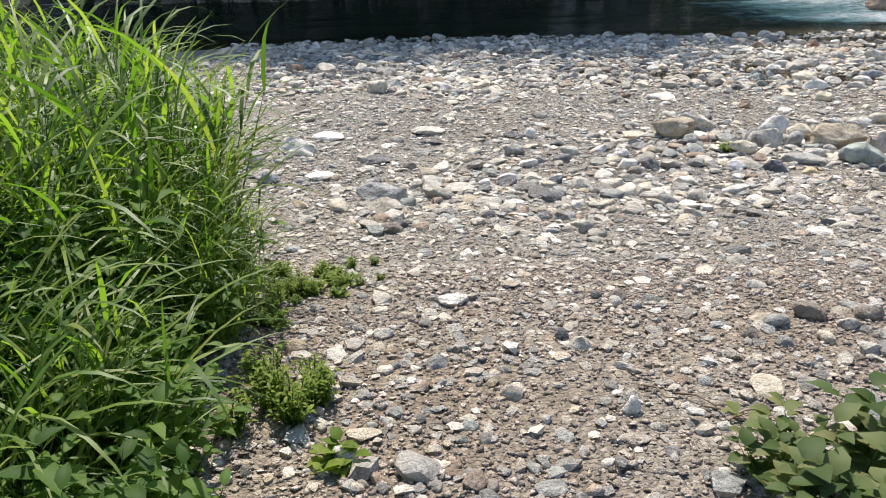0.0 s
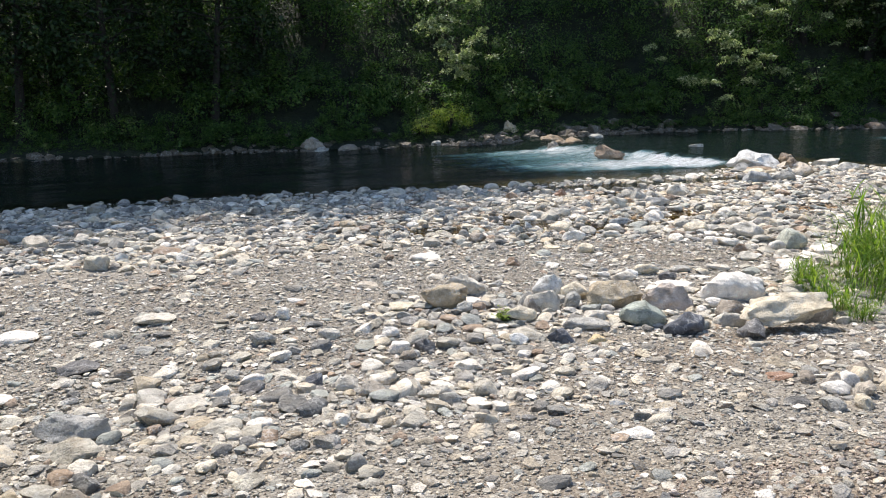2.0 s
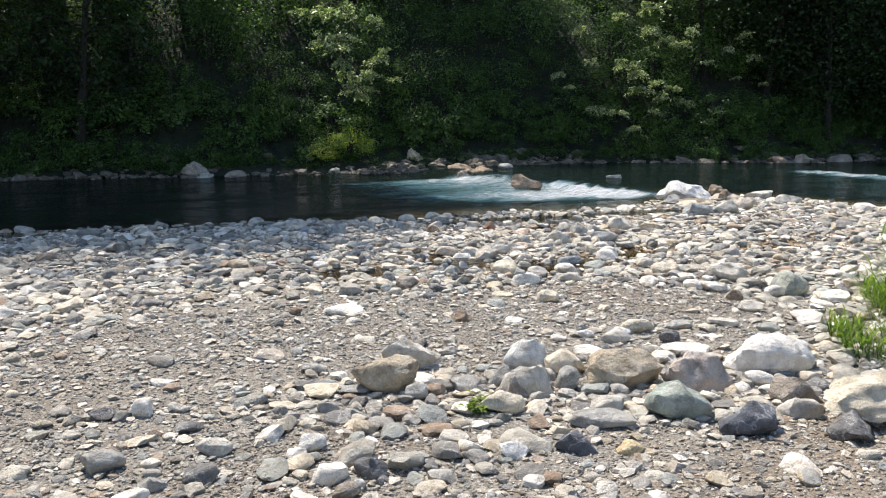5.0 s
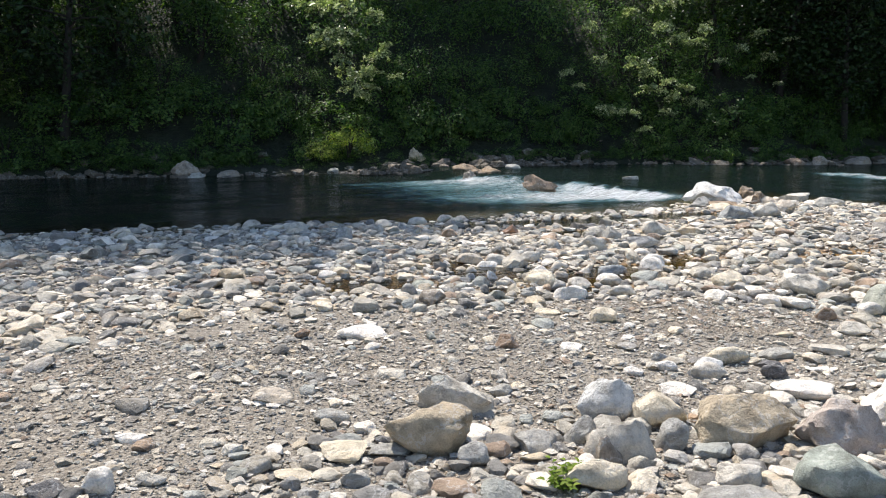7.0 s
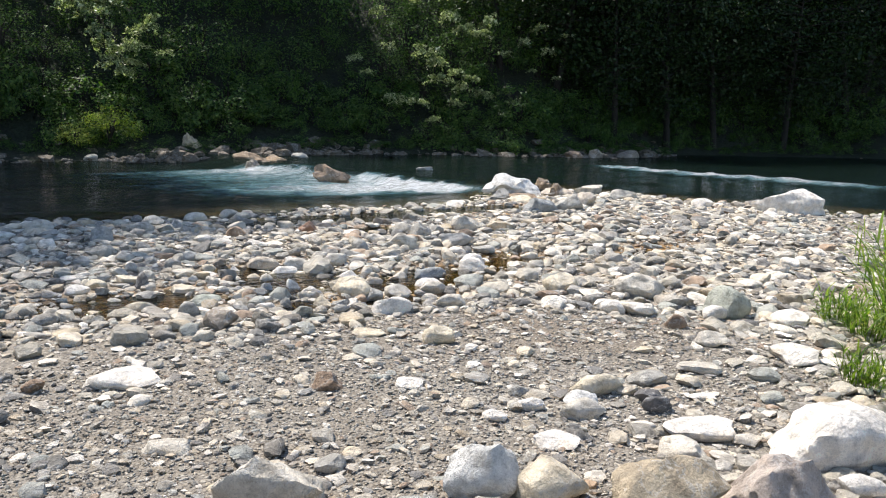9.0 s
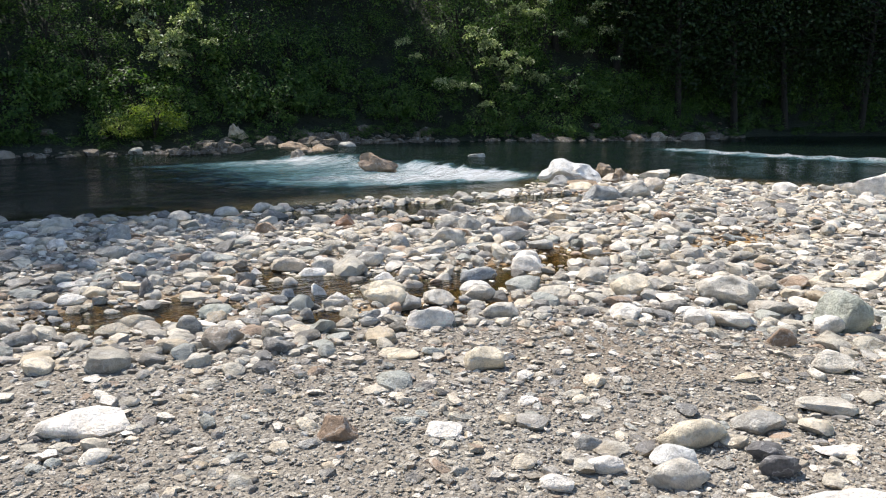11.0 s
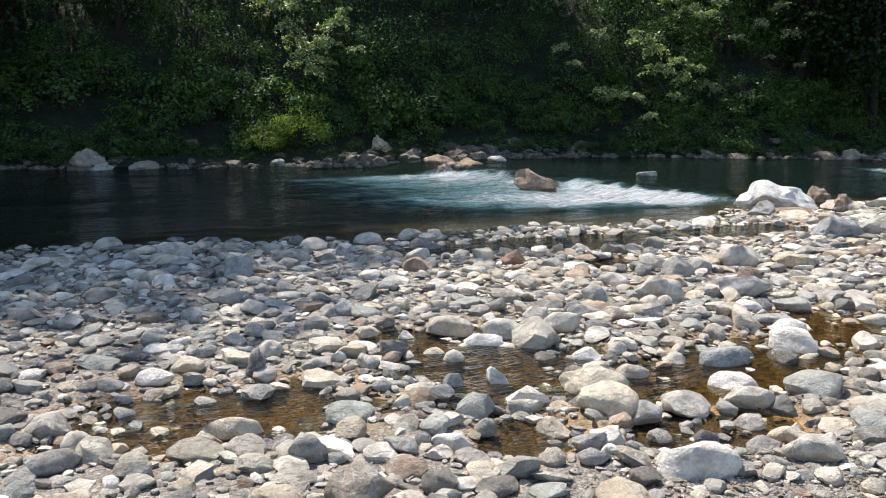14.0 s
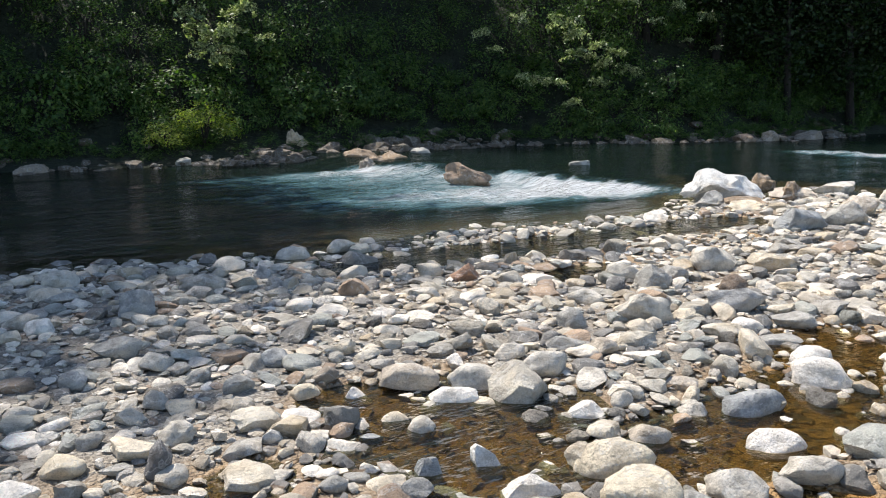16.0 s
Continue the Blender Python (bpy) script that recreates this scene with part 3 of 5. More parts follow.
stone(7.59, 12.91, 0.34, 0.25, 0.17, -45, "white", "rounded")
stone(2.88, 10.21, 0.26, 0.15, 0.05, -43, "pale", "flat")
stone(4.39, 10.19, 0.18, 0.16, 0.05, -38, "white", "flat")
stone(5.04, 7.81, 0.26, 0.13, 0.10, -41, "white", "rounded")
stone(6.77, 9.50, 0.27, 0.16, 0.11, -45, "pale", "rounded")
stone(7.02, 9.97, 0.19, 0.14, 0.12, -45, "brown", "rounded")
stone(4.10, 12.08, 0.30, 0.24, 0.15, -42, "greybrown", "angular")
stone(7.83, 10.87, 0.52, 0.39, 0.27, -38, "pale", "rounded")
stone(7.81, 9.93, 0.41, 0.31, 0.29, -43, "greengrey", "rounded")
stone(7.58, 9.93, 0.23, 0.17, 0.13, -40, "white", "rounded")
stone(7.41, 11.49, 0.39, 0.30, 0.17, -36, "cream", "rounded")
stone(4.98, 9.34, 0.20, 0.15, 0.10, -35, "bluewhite", "rounded")
stone(5.25, 9.00, 0.22, 0.11, 0.10, -40, "dark", "angular")
stone(5.65, 9.32, 0.26, 0.22, 0.08, -36, "grey", "flat")
stone(5.66, 12.53, 0.34, 0.26, 0.15, -40, "cream", "rounded")
stone(12.35, 22.78, 1.10, 0.55, 0.55, -39, "brown", "lumpy")
stone(15.74, 23.23, 0.50, 0.37, 0.20, -43, "grey", "rounded")
stone(12.50, 15.52, 0.54, 0.44, 0.36, -41, "grey", "angular")
stone(13.10, 15.64, 0.56, 0.45, 0.32, -32, "warm", "angular")
stone(14.75, 15.95, 0.62, 0.31, 0.25, -41, "pale", "rounded")
stone(13.21, 17.27, 0.60, 0.51, 0.15, -36, "cream", "flat")
stone(14.24, 17.22, 0.46, 0.37, 0.29, -36, "wet", "lumpy")
stone(5.65, 8.95, 0.21, 0.14, 0.04, -37, "white", "flat")
stone(4.84, 9.69, 0.15, 0.09, 0.07, -43, "grey", "angular")
stone(6.11, 9.23, 0.31, 0.19, 0.06, -43, "pale", "flat")
stone(4.46, 18.10, 0.33, 0.24, 0.17, -34, "pale", "rounded")
stone(6.63, 18.02, 0.39, 0.19, 0.16, -34, "pale", "rounded")
stone(7.22, 18.06, 0.34, 0.26, 0.16, -35, "pale", "rounded")
stone(4.74, 16.60, 0.30, 0.24, 0.20, -35, "bluegrey", "angular")
stone(3.86, 17.41, 0.26, 0.18, 0.10, -30, "bluewhite", "rounded")
stone(7.39, 16.08, 0.27, 0.22, 0.17, -34, "rust", "angular")
stone(8.43, 14.10, 0.52, 0.31, 0.21, -25, "greysmooth", "rounded")
stone(7.70, 13.03, 0.29, 0.21, 0.17, -28, "white", "rounded")
stone(5.66, 14.23, 0.35, 0.23, 0.14, -30, "warm", "rounded")
stone(5.97, 14.01, 0.36, 0.21, 0.14, -28, "pale", "rounded")
stone(5.73, 13.92, 0.31, 0.16, 0.12, -33, "white", "rounded")
stone(5.42, 13.20, 0.14, 0.12, 0.15, -25, "bluewhite", "angular")
stone(5.53, 13.01, 0.13, 0.10, 0.05, -26, "white", "rounded")
stone(5.83, 12.83, 0.36, 0.18, 0.15, -27, "cream", "rounded")
stone(5.81, 12.65, 0.25, 0.19, 0.11, -30, "pale", "rounded")
stone(6.92, 12.88, 0.37, 0.19, 0.15, -26, "bluegrey", "rounded")
stone(6.62, 12.57, 0.30, 0.16, 0.12, -27, "white", "rounded")
stone(6.42, 12.27, 0.28, 0.14, 0.11, -28, "pale", "rounded")
stone(5.76, 12.38, 0.21, 0.16, 0.12, -29, "grey", "rounded")
stone(6.06, 12.38, 0.27, 0.20, 0.12, -32, "pale", "rounded")
stone(5.27, 12.46, 0.18, 0.13, 0.11, -30, "cream", "rounded")
stone(5.26, 12.18, 0.17, 0.13, 0.09, -34, "grey", "rounded")
stone(5.17, 12.04, 0.16, 0.12, 0.07, -34, "grey", "rounded")
stone(4.70, 12.47, 0.20, 0.10, 0.08, -28, "white", "rounded")
stone(4.44, 13.06, 0.26, 0.17, 0.10, -27, "greengrey", "rounded")
stone(3.87, 13.15, 0.31, 0.16, 0.13, -25, "cream", "rounded")
stone(4.07, 12.59, 0.19, 0.15, 0.13, -26, "grey", "angular")
stone(4.17, 13.87, 0.13, 0.10, 0.17, -30, "dark", "angular")
stone(3.65, 13.99, 0.23, 0.13, 0.09, -35, "white", "rounded")
stone(4.39, 15.63, 0.34, 0.17, 0.13, -30, "grey", "rounded")
stone(3.20, 13.19, 0.15, 0.11, 0.12, -25, "pale", "rounded")
stone(4.96, 12.59, 0.11, 0.08, 0.10, -27, "grey", "rounded")
stone(4.46, 12.52, 0.17, 0.13, 0.07, -30, "grey", "rounded")
stone(5.49, 11.75, 0.36, 0.18, 0.14, -31, "white", "rounded")
stone(6.04, 11.61, 0.28, 0.14, 0.11, -34, "pale", "rounded")
stone(11.97, 15.66, 0.73, 0.36, 0.33, -34, "bluegrey", "angular")
stone(7.65, 14.28, 0.49, 0.24, 0.22, -35, "pale", "angular")
stone(8.55, 14.93, 0.33, 0.27, 0.20, -26, "grey", "angular")
stone(6.36, 13.91, 0.34, 0.17, 0.14, -29, "pale", "rounded")
stone(6.74, 14.10, 0.26, 0.13, 0.10, -34, "grey", "rounded")
stone(7.70, 14.90, 0.29, 0.19, 0.12, -31, "pale", "rounded")
stone(7.13, 14.46, 0.22, 0.16, 0.14, -36, "grey", "rounded")
stone(5.89, 12.09, 0.16, 0.08, 0.07, -34, "dark", "angular")
stone(6.22, 12.10, 0.16, 0.12, 0.08, -27, "pale", "rounded")
stone(6.25, 11.88, 0.20, 0.15, 0.08, -28, "cream", "rounded")
stone(6.67, 16.78, 0.26, 0.20, 0.12, -30, "pale", "rounded")
stone(5.98, 17.21, 0.18, 0.14, 0.14, -33, "bluegrey", "angular")
stone(3.85, 14.13, 0.20, 0.15, 0.08, -28, "cream", "rounded")
stone(5.38, 13.67, 0.16, 0.12, 0.12, -25, "pale", "rounded")
stone(8.08, 13.51, 0.35, 0.18, 0.07, -31, "grey", "flat")
stone(5.40, 12.89, 0.27, 0.18, 0.12, -40, "white", "angular")
stone(5.16, 13.28, 0.14, 0.12, 0.11, -34, "bluegrey", "angular")
stone(5.36, 8.08, 0.76, 0.42, 0.29, -27, "white", "blocky")
stone(4.98, 7.48, 0.39, 0.32, 0.19, -22, "greybrown", "angular")
stone(4.71, 7.23, 0.31, 0.25, 0.15, -20, "pale", "angular")
stone(4.24, 7.15, 0.42, 0.34, 0.21, -26, "navy", "angular")
stone(4.06, 7.60, 0.44, 0.28, 0.22, -30, "green", "rounded", 0, 8)
stone(3.15, 7.43, 0.25, 0.20, 0.12, -20, "navy", "angular")
stone(3.42, 7.26, 0.18, 0.13, 0.07, -27, "yellow", "rounded")
stone(2.78, 7.51, 0.20, 0.16, 0.09, -21, "bluewhite", "angular")
stone(1.97, 7.65, 0.19, 0.14, 0.11, -28, "dark", "rounded")
stone(1.79, 8.13, 0.17, 0.13, 0.10, -22, "white", "rounded")
stone(1.76, 7.67, 0.22, 0.17, 0.10, -20, "white", "angular")
stone(2.59, 7.88, 0.20, 0.17, 0.05, -22, "pale", "flat")
stone(3.53, 7.68, 0.44, 0.22, 0.09, -26, "grey", "flat")
stone(3.88, 5.58, 0.19, 0.16, 0.04, -22, "rust", "flat")
stone(1.27, 8.34, 0.22, 0.11, 0.09, -29, "pale", "rounded")
stone(0.51, 7.41, 0.19, 0.16, 0.06, -27, "white", "flat")
stone(0.77, 7.41, 0.21, 0.18, 0.05, -25, "pale", "flat")
stone(0.89, 7.99, 0.17, 0.09, 0.07, -20, "grey", "rounded")
stone(-1.74, 8.72, 0.51, 0.25, 0.23, -17, "white", "angular")
stone(-1.49, 9.36, 0.42, 0.25, 0.08, -8, "white", "flat")
stone(-0.66, 6.58, 0.47, 0.23, 0.19, -9, "greysmooth", "rounded")
stone(0.04, 6.96, 0.31, 0.26, 0.07, -7, "pale", "flat")
stone(-0.29, 9.56, 0.43, 0.36, 0.09, -14, "pale", "flat")
stone(-2.16, 8.26, 0.22, 0.16, 0.22, -16, "pale", "rounded")
stone(-0.51, 5.42, 0.20, 0.10, 0.09, -16, "greybrown", "angular")
stone(0.89, 5.25, 0.12, 0.09, 0.09, -9, "grey", "rounded")
stone(0.48, 6.34, 0.18, 0.13, 0.04, -7, "white", "flat")
stone(0.49, 7.15, 0.20, 0.14, 0.08, -10, "dark", "rounded")
stone(2.21, 6.19, 0.25, 0.16, 0.05, -13, "pale", "flat")
stone(-1.86, 7.58, 0.27, 0.21, 0.12, -15, "bluegrey", "angular")
stone(-1.35, 7.65, 0.36, 0.22, 0.07, -9, "white", "flat")
stone(-0.83, 8.23, 0.35, 0.28, 0.07, -8, "dark", "flat")
stone(2.45, 5.07, 0.23, 0.14, 0.05, -18, "white", "flat")
stone(0.44, 3.01, 0.11, 0.09, 0.06, -4, "pale", "angular")
stone(0.38, 3.12, 0.07, 0.05, 0.05, 3, "dark", "rounded")
stone(-0.17, 2.86, 0.10, 0.08, 0.05, 4, "grey", "angular")
stone(0.11, 2.57, 0.10, 0.08, 0.05, -3, "warm", "angular")
stone(0.53, 2.44, 0.08, 0.06, 0.07, -3, "white", "angular")
stone(0.18, 2.02, 0.11, 0.08, 0.02, -1, "grey", "flat")
stone(0.50, 2.26, 0.12, 0.08, 0.02, -0, "warm", "flat")
stone(-0.42, 3.20, 0.10, 0.08, 0.04, -5, "pale", "rounded")
stone(1.36, 3.17, 0.13, 0.09, 0.06, 3, "grey", "rounded")
stone(1.79, 3.34, 0.13, 0.11, 0.03, -0, "grey", "flat")
stone(-0.49, 2.20, 0.11, 0.08, 0.06, 3, "pale", "rounded")
stone(-0.43, 2.33, 0.14, 0.08, 0.03, -4, "cream", "flat")

stone(4.00, 14.34, 0.14, 0.10, 0.07, -4, "grey", "rounded")
stone(4.35, 14.15, 0.19, 0.14, 0.11, -1, "pale", "angular")
stone(4.03, 13.99, 0.14, 0.10, 0.04, -19, "grey", "flat")
stone(6.63, 13.04, 0.18, 0.13, 0.10, -39, "pale", "angular")
stone(6.84, 13.30, 0.21, 0.15, 0.06, -38, "warm", "flat")
stone(5.14, 13.75, 0.13, 0.09, 0.04, -37, "bluegrey", "flat")
stone(5.10, 14.41, 0.17, 0.12, 0.08, -18, "cream", "rounded")
stone(5.28, 14.52, 0.16, 0.12, 0.08, -40, "greybrown", "rounded")
stone(6.16, 13.34, 0.20, 0.14, 0.10, -31, "white", "rounded")
stone(6.21, 12.97, 0.22, 0.16, 0.11, -41, "warm", "rounded")
stone(6.38, 13.30, 0.14, 0.10, 0.08, -9, "pale", "angular")
stone(5.34, 14.26, 0.18, 0.13, 0.10, -30, "white", "angular")
stone(4.80, 14.60, 0.18, 0.13, 0.09, -17, "grey", "rounded")
stone(4.53, 15.25, 0.22, 0.16, 0.11, -28, "pale", "rounded")
stone(4.08, 15.24, 0.22, 0.16, 0.11, -48, "bluegrey", "rounded")
stone(3.77, 14.87, 0.17, 0.12, 0.08, -6, "pale", "rounded")
stone(4.07, 16.42, 0.23, 0.17, 0.12, -27, "bluewhite", "rounded")
stone(5.42, 17.03, 0.33, 0.24, 0.16, -19, "grey", "rounded")
stone(5.87, 17.77, 0.32, 0.23, 0.16, -6, "pale", "rounded")
stone(4.35, 17.33, 0.27, 0.19, 0.08, -29, "grey", "flat")
stone(4.61, 13.60, 0.14, 0.10, 0.04, -6, "pale", "flat")
stone(4.74, 13.35, 0.13, 0.09, 0.06, -23, "grey", "rounded")
stone(4.71, 13.93, 0.11, 0.08, 0.06, -48, "white", "angular")
stone(4.86, 13.38, 0.12, 0.09, 0.03, -22, "grey", "flat")
stone(4.93, 14.10, 0.22, 0.16, 0.06, -40, "white", "flat")
stone(5.01, 13.15, 0.16, 0.11, 0.08, -29, "grey", "rounded")
stone(6.35, 14.18, 0.20, 0.15, 0.10, -31, "pale", "rounded")
stone(6.88, 13.92, 0.21, 0.15, 0.10, -18, "warm", "rounded")
stone(7.81, 16.32, 0.26, 0.19, 0.07, -43, "greybrown", "flat")
stone(6.77, 15.78, 0.27, 0.19, 0.08, -31, "pale", "flat")
stone(10.11, 14.95, 0.37, 0.26, 0.10, -26, "cream", "flat")
stone(9.54, 15.10, 0.46, 0.33, 0.23, -37, "pale", "rounded")
stone(8.48, 13.64, 0.31, 0.22, 0.09, -37, "grey", "flat")
stone(8.15, 13.78, 0.27, 0.19, 0.07, -5, "white", "flat")
stone(8.52, 15.25, 0.34, 0.24, 0.17, -38, "pale", "rounded")
stone(8.84, 14.99, 0.29, 0.21, 0.14, -40, "grey", "rounded")
stone(4.37, 14.62, 0.17, 0.12, 0.10, -46, "grey", "angular")
stone(4.67, 14.90, 0.16, 0.11, 0.08, -4, "grey", "rounded")
stone(5.15, 14.92, 0.20, 0.15, 0.10, -34, "bluegrey", "rounded")
stone(4.21, 14.52, 0.17, 0.12, 0.08, -29, "pale", "rounded")
stone(1.15, 6.83, 0.21, 0.15, 0.11, -32, "pale", "angular")
stone(0.95, 7.10, 0.18, 0.13, 0.10, -33, "navy", "angular")
stone(1.28, 6.64, 0.20, 0.15, 0.10, -7, "warm", "rounded")
stone(1.68, 6.43, 0.26, 0.19, 0.07, -6, "pale", "flat")
stone(1.72, 6.19, 0.16, 0.11, 0.08, -16, "grey", "rounded")
stone(0.66, 8.38, 0.26, 0.19, 0.13, -20, "grey", "rounded")
stone(0.51, 9.02, 0.14, 0.10, 0.04, -45, "pale", "flat")
stone(1.77, 7.46, 0.16, 0.12, 0.08, -5, "greybrown", "rounded")
stone(1.58, 6.61, 0.17, 0.12, 0.09, -44, "pale", "angular")
stone(0.37, 7.53, 0.15, 0.11, 0.07, -46, "grey", "rounded")
stone(1.94, 6.46, 0.14, 0.10, 0.04, -41, "cream", "flat")
stone(-0.46, 7.90, 0.15, 0.11, 0.08, -19, "greybrown", "rounded")
stone(-0.33, 8.55, 0.21, 0.15, 0.06, -31, "grey", "flat")
for x, y, w, c, k in ((1.20, 3.06, 0.10, "greybrown", "angular"), (1.31, 2.96, 0.08, "grey", "rounded"), (1.55, 3.27, 0.16, "greybrown", "flat"), (1.66, 3.12, 0.11, "pale", "rounded"),
                      (1.80, 3.22, 0.13, "greybrown", "rounded"), (1.50, 3.0, 0.09, "cream", "rounded"), (1.92, 3.04, 0.12, "warm", "flat"), (1.62, 2.86, 0.10, "pale", "flat"),
                      (1.05, 2.86, 0.08, "warm", "flat"), (0.74, 3.62, 0.12, "greybrown", "flat"), (0.64, 3.66, 0.08, "dark", "rounded"), (0.70, 3.50, 0.10, "pale", "angular"),
                      (0.80, 3.46, 0.07, "grey", "rounded"), (-0.78, 3.05, 0.12, "tan", "rounded")):
    stone(x, y, w, w * 0.75, w * 0.5, 10 + 90 * x, c, k)
# a loose heap of cobbles beside the track
_heap = random.Random(3)
for _k in range(24):
    _w = _heap.uniform(0.10, 0.21)
    stone(4.38 + _heap.gauss(0, 0.30), 5.14 + _heap.gauss(0, 0.17), _w, _w * 0.75, _w * _heap.uniform(0.4, 0.6), _heap.uniform(0, 180), _heap.choice(("grey", "pale", "warm", "greybrown", "white", "cream")), _heap.choice(("rounded", "flat", "angular")))


def peaked_boulder(x, y, turn):
    """A pale boulder with a low shoulder, one high peak and a long tail."""
    v, f = pebble(4, RNG, 9, 3.2, 0.26, 2.4)
    crest = np.interp(v[:, 0], (-0.5, -0.34, -0.26, -0.14, 0.02, 0.30, 0.5), (0.58, 0.62, 0.94, 1.0, 0.86, 0.76, 0.50))
    front = np.clip(-v[:, 1] * 3.0, 0, 1) * np.interp(v[:, 0], (-0.3, 0.0, 0.1), (1, 1, 0))
    lumps = np.array([noise.noise(Vector(q * 5.0)) * 0.05 for q in v])
    v = np.stack((v[:, 0] + lumps, v[:, 1] * (1 + lumps), np.minimum((v[:, 2] + 0.5) / 0.74, 1.0) * crest * (1 - 0.22 * front) + lumps), 1)
    ob = new("boulder", bulk("boulder", v * (1.34, 0.85, 0.60) - (0, 0, 0.06), f, 3, STONE_MATS["blue"], True, 36))
    ob.matrix_world = pose(x, y, WL - 0.03, 0, 0, turn)
    tagged(ob, "bluish white peaked boulder at the end of the riffle", "boulder", "river stones")
    PLACED.append((x, y, 0.45))


peaked_boulder(13.9, 18.2, -39)

# rocks across the riffle and along the far bank
stone(12.9, 27.2, 0.8, 0.6, 0.22, 10, "wet", "lumpy")
stone(12.35, 26.7, 0.55, 0.45, 0.42, 40, "greybrown", "lumpy")
stone(13.6, 27.6, 0.9, 0.7, 0.32, 70, "wet", "angular")
stone(13.3, 28.7, 1.1, 0.8, 0.40, 20, "wet", "angular")
stone(15.3, 28.9, 0.8, 0.6, 0.30, 15, "grey", "rounded")
stone(12.95, 25.6, 0.6, 0.5, 0.25, 15, "wet", "angular")
stone(4.6, 31.3, 1.0, 0.8, 0.6, 0, "greybrown", "lumpy")
stone(4.8, 30.9, 0.8, 0.5, 0.34, 0, "grey", "angular")
stone(5.9, 31.1, 1.1, 0.7, 0.32, 30, "greybrown", "rounded")
stone(12.9, 31.8, 0.8, 0.6, 0.62, 10, "tan", "lumpy")
stone(9.4, 31.0, 0.45, 0.4, 0.22, 10, "grey", "rounded")
# brown tints of these boulders put the far bank's shade into their colour
stone(26.6, 26.6, 1.0, 0.8, 0.45, 10, "brown", "rounded")
stone(27.8, 26.4, 1.1, 0.9, 0.55, 50, "greybrown", "angular")
stone(29.6, 26.2, 1.3, 0.9, 0.50, 20, "greybrown", "rounded")
stone(14.8, 18.1, 0.55, 0.45, 0.34, 20, "wet", "lumpy")
stone(14.35, 17.3, 0.85, 0.6, 0.20, -30, "warm", "flat")
stone(15.1, 17.0, 0.7, 0.5, 0.22, -20, "pale", "flat")
stone(13.6, 17.6, 0.7, 0.45, 0.16, -35, "wet", "flat")
stone(13.3, 18.0, 0.5, 0.4, 0.26, -35, "grey", "angular")
stone(5.45, 6.95, 0.34, 0.30, 0.20, 30, "greybrown", "angular")
stone(4.62, 6.75, 0.30, 0.26, 0.16, 10, "dark", "angular")
stone(5.05, 6.85, 0.90, 0.48, 0.24, -22, "cream", "angular", 0.14, -9)


# ---------------------------------------------------------------- stone fields
def ridge(x, y):
    line = float(np.interp(x, (1.6, 2.6, 4.2, 6.5, 9), (8.9, 8.55, 8.05, 7.75, 8.2)))
    return math.exp(-((y - line) / 0.55) ** 2) * smooth(1.2, 2.2, x) * (1 - smooth(8, 10, x))


def cobbles(x, y):
    """How thickly stones lie at a place, 0 to 1."""
    o = y - shore(x)
    if o > 0.9:
        return 0.0
    n = 0.5 + 0.5 * wob(x, y, 0.9, 2)
    c = smooth(10.9, 12.0, y - 0.8 * (1 - smooth(2.0, 5.0, x)) + 0.7 * wob(x, y, 0.5, 1) + 0.25 * max(0.0, min(x - 5.5, 3.5))) * (1 - 0.2 * smooth(13.6, 14.6, y) * (1 - smooth(3.5, 6.5, x)))
    c = max(c, ridge(x, y), smooth(6.3, 7.8, x) * smooth(7.4, 8.2, y) * 0.95)
    low = math.exp(-((y - 6.8) / 1.2) ** 2) * smooth(-1.8, -0.4, x) * (1 - smooth(2.2, 3.8, x))
    c = max(c, 0.85 * low, 0.32 * (1 - smooth(2.8, 3.6, y)), 0.10 + 0.14 * n)
    c *= (1 - 0.70 * pool(x, y)) * (1 - 0.8 * inlet(x, y))
    return c


CELL = {}


def free(x, y, r, slack=0.72):
    i, j = int(math.floor(x / 0.5)), int(math.floor(y / 0.5))
    for a in (i - 1, i, i + 1):
        for b in (j - 1, j, j + 1):
            for px, py, pr in CELL.get((a, b), ()):
                if (x - px) ** 2 + (y - py) ** 2 < ((r + pr) * slack) ** 2:
                    return False
    return True


def occupy(x, y, r):
    n = max(1, int(r / 0.3))
    for a in range(-n + 1, n):
        for b in range(-n + 1, n):
            CELL.setdefault((int(math.floor(x / 0.5)) + a, int(math.floor(y / 0.5)) + b), []).append((x, y, r))


for _p in PLACED:
    occupy(*_p)

# a few dozen stones along the last stretch of the walk, each a thing
_kinds = []
for _k in range(14):
    _cuts, _pw, _ro, _gr = SHAPE[("rounded", "rounded", "angular", "flat")[_k % 4]]
    _v, _f = pebble(3, RNG, _cuts, _pw, _ro, _gr)
    _kinds.append(bulk("river_stone", _v, _f, 3, STONES, True, 38))
_rs = random.Random(5)
_made = 0
